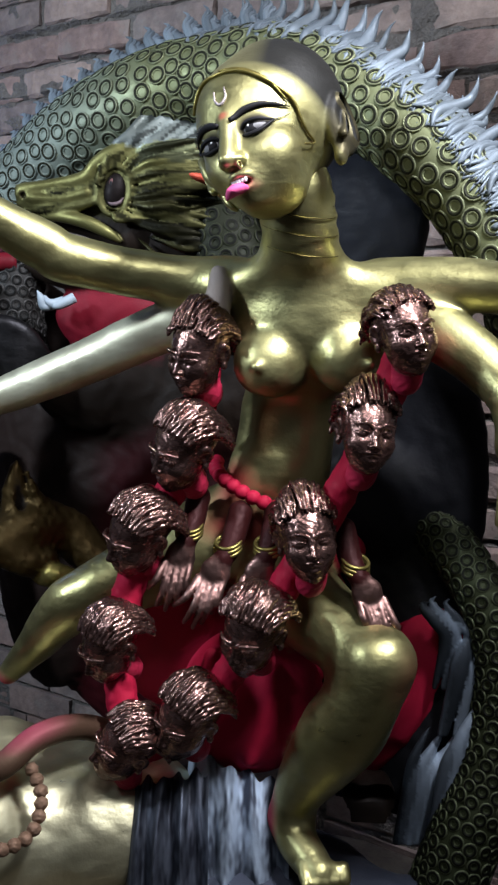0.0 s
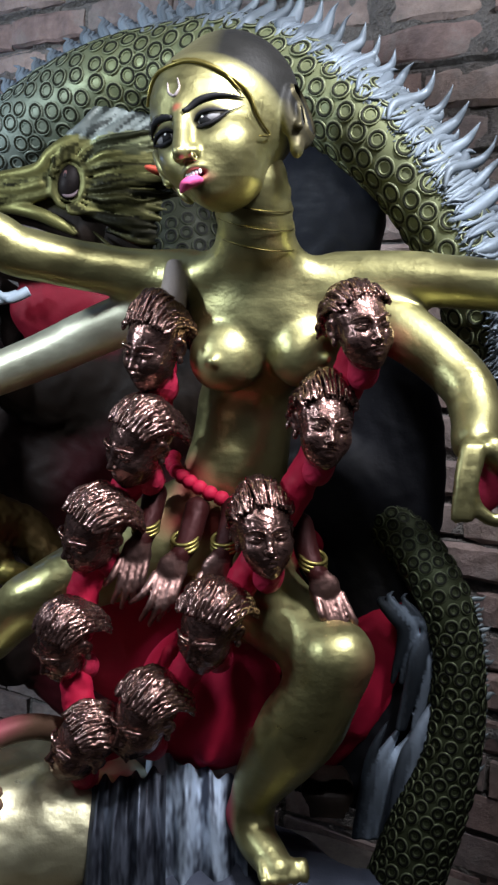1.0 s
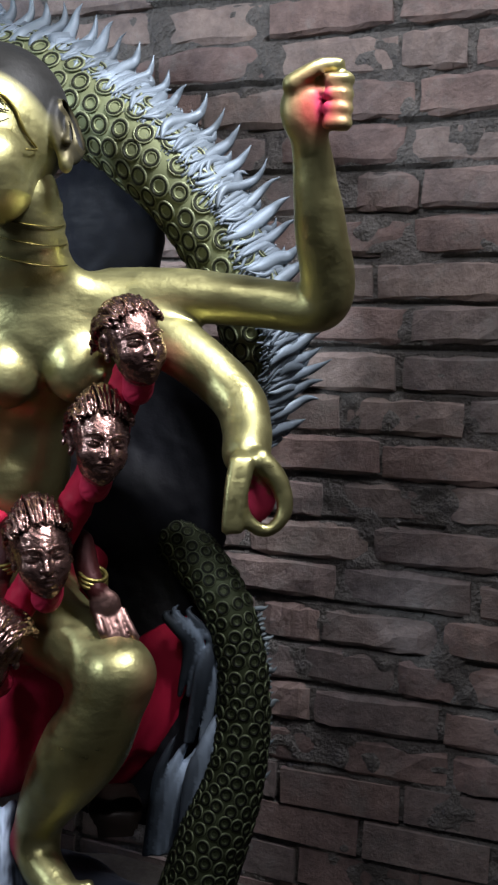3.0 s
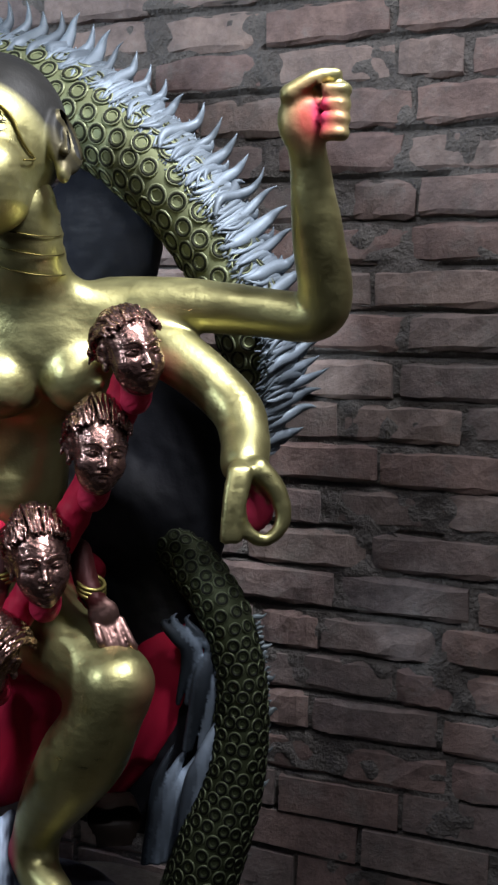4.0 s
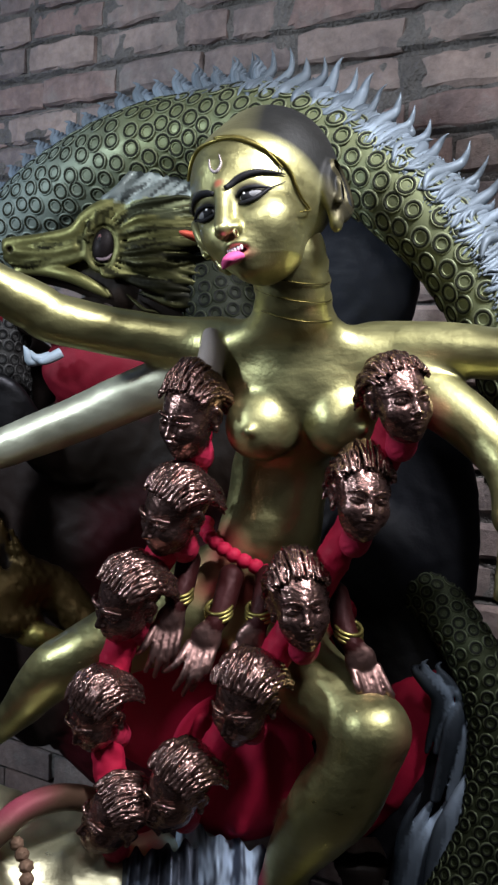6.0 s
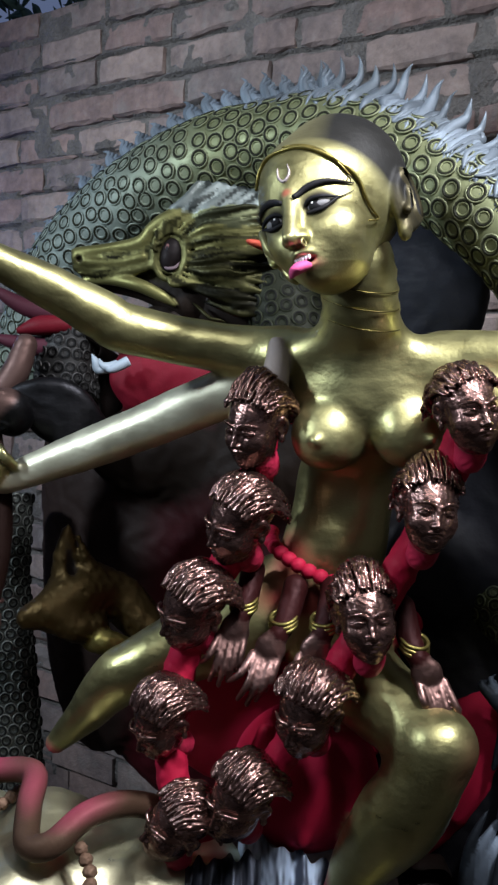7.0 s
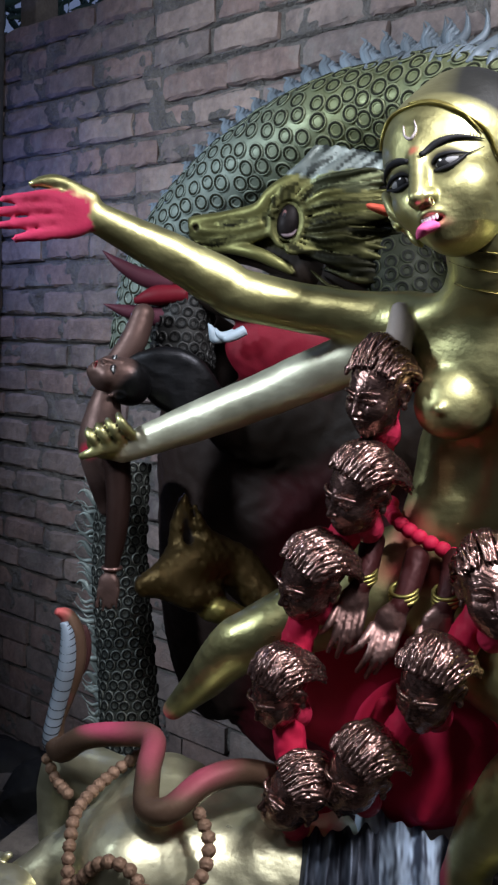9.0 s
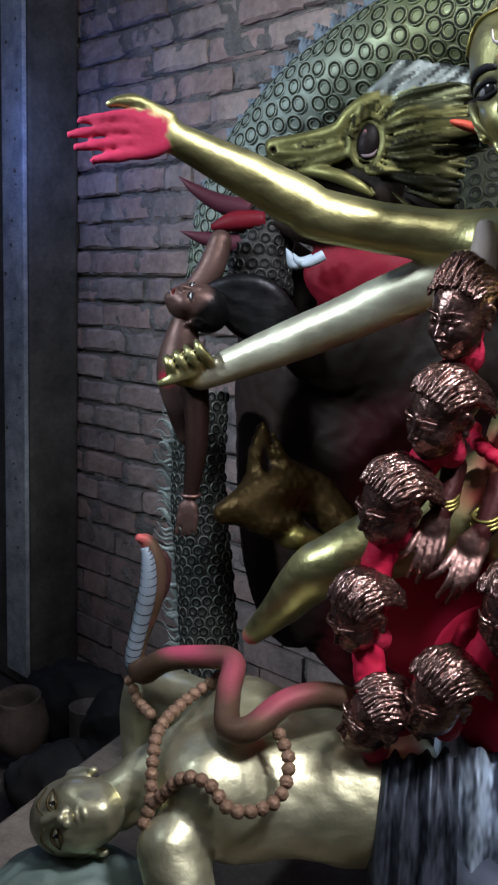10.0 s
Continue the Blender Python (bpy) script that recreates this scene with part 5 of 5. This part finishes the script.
tagged(new("cobra_statue", cobra()), "painted clay cobra with raised hood and pink brown coils", "statue")

# bead necklace lying on the chest
bead = Clay((-0.02, -0.02, -0.02), (0.02, 0.02, 0.02), 0.002)
bead.ball((0, 0, 0), (0.0112, 0.0112, 0.0105), (0.20, 0.125, 0.085, 0.35), 0.002)
bead.ripple(0.0015, 0.009)
BEAD = painted_mesh("bead", [bead.chunk()], CLAY)
necklace = tagged(new("bead_necklace"), "necklace of rough brown beads on the reclining statue", "necklace")
for row in ([(-0.464, 1.64, 0.735), (-0.503, 1.58, 0.715), (-0.525, 1.50, 0.697), (-0.520, 1.45, 0.664), (-0.511, 1.41, 0.609), (-0.52, 1.39, 0.573)],
            [(-0.502, 1.41, 0.619), (-0.451, 1.39, 0.676), (-0.408, 1.38, 0.677), (-0.375, 1.37, 0.649), (-0.337, 1.375, 0.648), (-0.304, 1.40, 0.662), (-0.297, 1.43, 0.704), (-0.323, 1.46, 0.742)],
            [(-0.655, 1.72, 0.676), (-0.631, 1.70, 0.648), (-0.592, 1.66, 0.64)]):
    line = spline(row, 30)
    length = np.r_[0, np.cumsum(np.linalg.norm(np.diff(line, axis=0), axis=1))]
    for s in np.arange(0, length[-1], 0.0185):
        ob = new("bead", BEAD)
        ob.parent = necklace
        ob.matrix_basis = Matrix.Translation([np.interp(s, length, line[:, n]) for n in range(3)]) @ Euler((s * 50, s * 31, s * 77)).to_matrix().to_4x4()

# ---- pedestal, post and clutter ----
bm = bmesh.new()
block(bm, (1.7, 0.9, 0.3), pose(-0.1, 1.72, 0.16, 0, 0, -12), 0.012, 2)
ped = part("pedestal", bm, OLDWOOD, None)
tagged(ped, "low dark weathered wooden base under the statues", "pedestal")

bm = bmesh.new()
block(bm, (0.26, 0.19, 2.9), WALL @ pose(-2.37, -0.098, 1.45), 0.012, 2)
tagged(part("pillar", bm, DARKPOST, None), "stained grey concrete post at the end of the brick wall", "pillar", kind="structure")
bm = bmesh.new()
block(bm, (0.135, 0.016, 2.7), WALL @ pose(-2.312, -0.202, 1.40), 0.004, 2)
board = tagged(part("pale_board", bm, PALEWOOD, None), "pale weathered board with nail holes fixed to the post", "board")
rnd = random.Random(12)
for i in range(26):
    b = bmesh.new()
    r = rnd.uniform(0.004, 0.009)
    bmesh.ops.create_cone(b, cap_ends=True, segments=10, radius1=r, radius2=r * 0.7, depth=0.004, matrix=WALL @ pose(-2.312 + rnd.uniform(-0.055, 0.055), -0.2105, 0.5 + 0.08 * i + rnd.uniform(-0.03, 0.03), 90))
    part("nail_head", b, TIN, board)
bm = bmesh.new()
block(bm, (0.09, 0.09, 0.4), WALL @ pose(-2.20, 0.1, WALL_TOP + 0.19), 0.008, 2)
tagged(part("post_stub", bm, OLDWOOD, None), "pale wooden post stub standing on the wall", "post")

cushion = Clay((-0.86, 1.26, 0.30), (-0.46, 1.66, 0.52), 0.006)
cushion.ball((-0.66, 1.46, 0.39), (0.15, 0.13, 0.075), (0.16, 0.22, 0.2, 0.1), 0.02).ripple(0.006, 0.07, 4)
tagged(new("cushion", painted_mesh("cushion", [cushion.chunk()], CLAY)), "grey green painted cushion under the reclining statue's head", "cushion")


def lathe(name, profile, mat, at, label, category, lean=0.0):
    """A turned vessel from rows of radius and height."""
    b = bmesh.new()
    rows = [[b.verts.new((r * math.cos(a), r * math.sin(a), z)) for a in (2 * math.pi * i / 28 for i in range(28))] for r, z in profile]
    for low, high in zip(rows, rows[1:]):
        for i in range(28):
            b.faces.new((low[i], low[(i + 1) % 28], high[(i + 1) % 28], high[i]))
    b.faces.new(rows[0][::-1])
    b.faces.new(rows[-1])
    for f in b.faces:
        f.smooth = True
    ob = part(name, b, mat, None)
    ob.matrix_world = pose(*at, lean, 0, 0)
    return tagged(ob, label, category)


lathe("paint_pot", [(0.05, 0.0), (0.075, 0.02), (0.085, 0.08), (0.075, 0.14), (0.06, 0.16), (0.066, 0.175), (0.06, 0.175), (0.052, 0.15), (0.05, 0.05)], TERRACOTTA, (-1.28, 2.55, 0.06), "grimy clay paint pot among the floor clutter", "pot", 8)
lathe("tin_can", [(0.055, 0.0), (0.057, 0.01), (0.057, 0.15), (0.059, 0.155), (0.054, 0.155), (0.052, 0.03)], TIN, (-1.10, 2.62, 0.03), "dull tin can on the earth floor", "can")
lathe("basin", [(0.09, 0.0), (0.12, 0.02), (0.16, 0.09), (0.165, 0.10), (0.15, 0.095), (0.1, 0.03)], TIN, (-1.45, 2.30, 0.02), "battered dark metal basin on the floor", "basin")
for at, radii, seed in (((-1.02, 2.30, 0.10), (0.17, 0.13, 0.12), 1), ((-1.20, 2.80, 0.10), (0.2, 0.13, 0.13), 2), ((-0.98, 2.60, 0.12), (0.12, 0.1, 0.14), 3)):
    heap = Clay(np.array(at) - np.array(radii) * 1.3, np.array(at) + np.array(radii) * 1.3, 0.012)
    heap.ball(at, radii, (0.02, 0.02, 0.021, 0.0), 0.02).ripple(0.022, 0.16, seed).ripple(0.008, 0.05, seed + 5)
    tagged(new("dust_sheet", painted_mesh("dust_sheet", [heap.chunk()], CLAY)), "crumpled dark dirty dust sheet lying on the floor", "dust sheet", "dust sheets on the floor")
rnd = random.Random(31)
twigs = []
for i in range(800):  # leaves of a bush behind the wall
    c = np.array(WALL @ Vector((-3.3 + 1.85 * rnd.random(), 0.35 + 0.5 * rnd.random(), WALL_TOP - 0.15 + 0.6 * rnd.random())))
    d = np.array([rnd.gauss(0, 1), rnd.gauss(0, 1), rnd.gauss(-0.8, 0.6)])
    d *= rnd.uniform(0.09, 0.17) / np.linalg.norm(d)
    twigs.append(tube([(*c, 0.001), (*(c + d * 0.4), 0.019), (*(c + d), 0.0006)], (0.05, 0.085, 0.07, 0.0), 5, 4, 0, 0.15))
tagged(new("bush", painted_mesh("bush", twigs, CLAY)), "dark leafy bush hanging behind the wall's top", "bush", kind="stuff")

# bricks: those in view one by one, the rest joined
rnd = random.Random(7)


def brick_mesh(seed):
    """A worn brick, one metre long until it is scaled, its face towards -y."""
    r = random.Random(seed)
    h, rows = 0.036, []
    b = bmesh.new()
    for n in range(7):
        x = -0.5 + n / 6
        inset = 0.007 if n in (0, 6) else 0.0
        face = [(0.055, -h), (-0.046 + inset, -h + inset * 0.5), (-0.055 + inset, -h + 0.008), (-0.056 + inset, 0.0), (-0.055 + inset, h - 0.008), (-0.046 + inset, h - inset * 0.5), (0.055, h)]
        rows.append([b.verts.new((x + r.uniform(-0.012, 0.012), y + r.uniform(-0.003, 0.003), z + r.uniform(-0.0035, 0.0035))) for y, z in face])
    for a, c in zip(rows, rows[1:]):
        for n in range(6):
            b.faces.new((a[n], c[n], c[n + 1], a[n + 1]))
    b.faces.new(rows[0])
    b.faces.new(rows[-1][::-1])
    bmesh.ops.recalc_face_normals(b, faces=b.faces)
    me = bpy.data.meshes.new("brick")
    b.to_mesh(me)
    b.free()
    me.materials.append(BRICK)
    return me


WHOLE = [brick_mesh(i) for i in range(12)]
rest = []
for row in range(-23, 6):
    x = -3.4 + (row % 2) * 0.13 + rnd.uniform(-0.04, 0.04)
    while x < 1.9:
        long = rnd.choice((0.246, 0.246, 0.25, 0.24, 0.225, 0.246, 0.19, 0.12))
        m = WALL @ pose(x + long / 2, 0.056 + rnd.uniform(-0.006, 0.007), BED + (row + 0.5) * COURSE + rnd.uniform(-0.005, 0.004), rnd.uniform(-2, 2), rnd.uniform(-1.2, 1.2), rnd.uniform(-1.3, 1.3))
        if -2.5 < x < 0.75 and row >= -16:
            ob = new("brick", rnd.choice(WHOLE))
            ob.parent = wall
            ob.matrix_basis = m @ Matrix.Diagonal((long, 1, 1, 1))
        else:
            rest.append((m, long))
        x += long + rnd.uniform(0.008, 0.02)
bm = bmesh.new()
for m, long in rest:
    block(bm, (long, 0.11, 0.072), m)
more = part("brickwork", bm, BRICK, wall)
more["kind"] = "stuff"
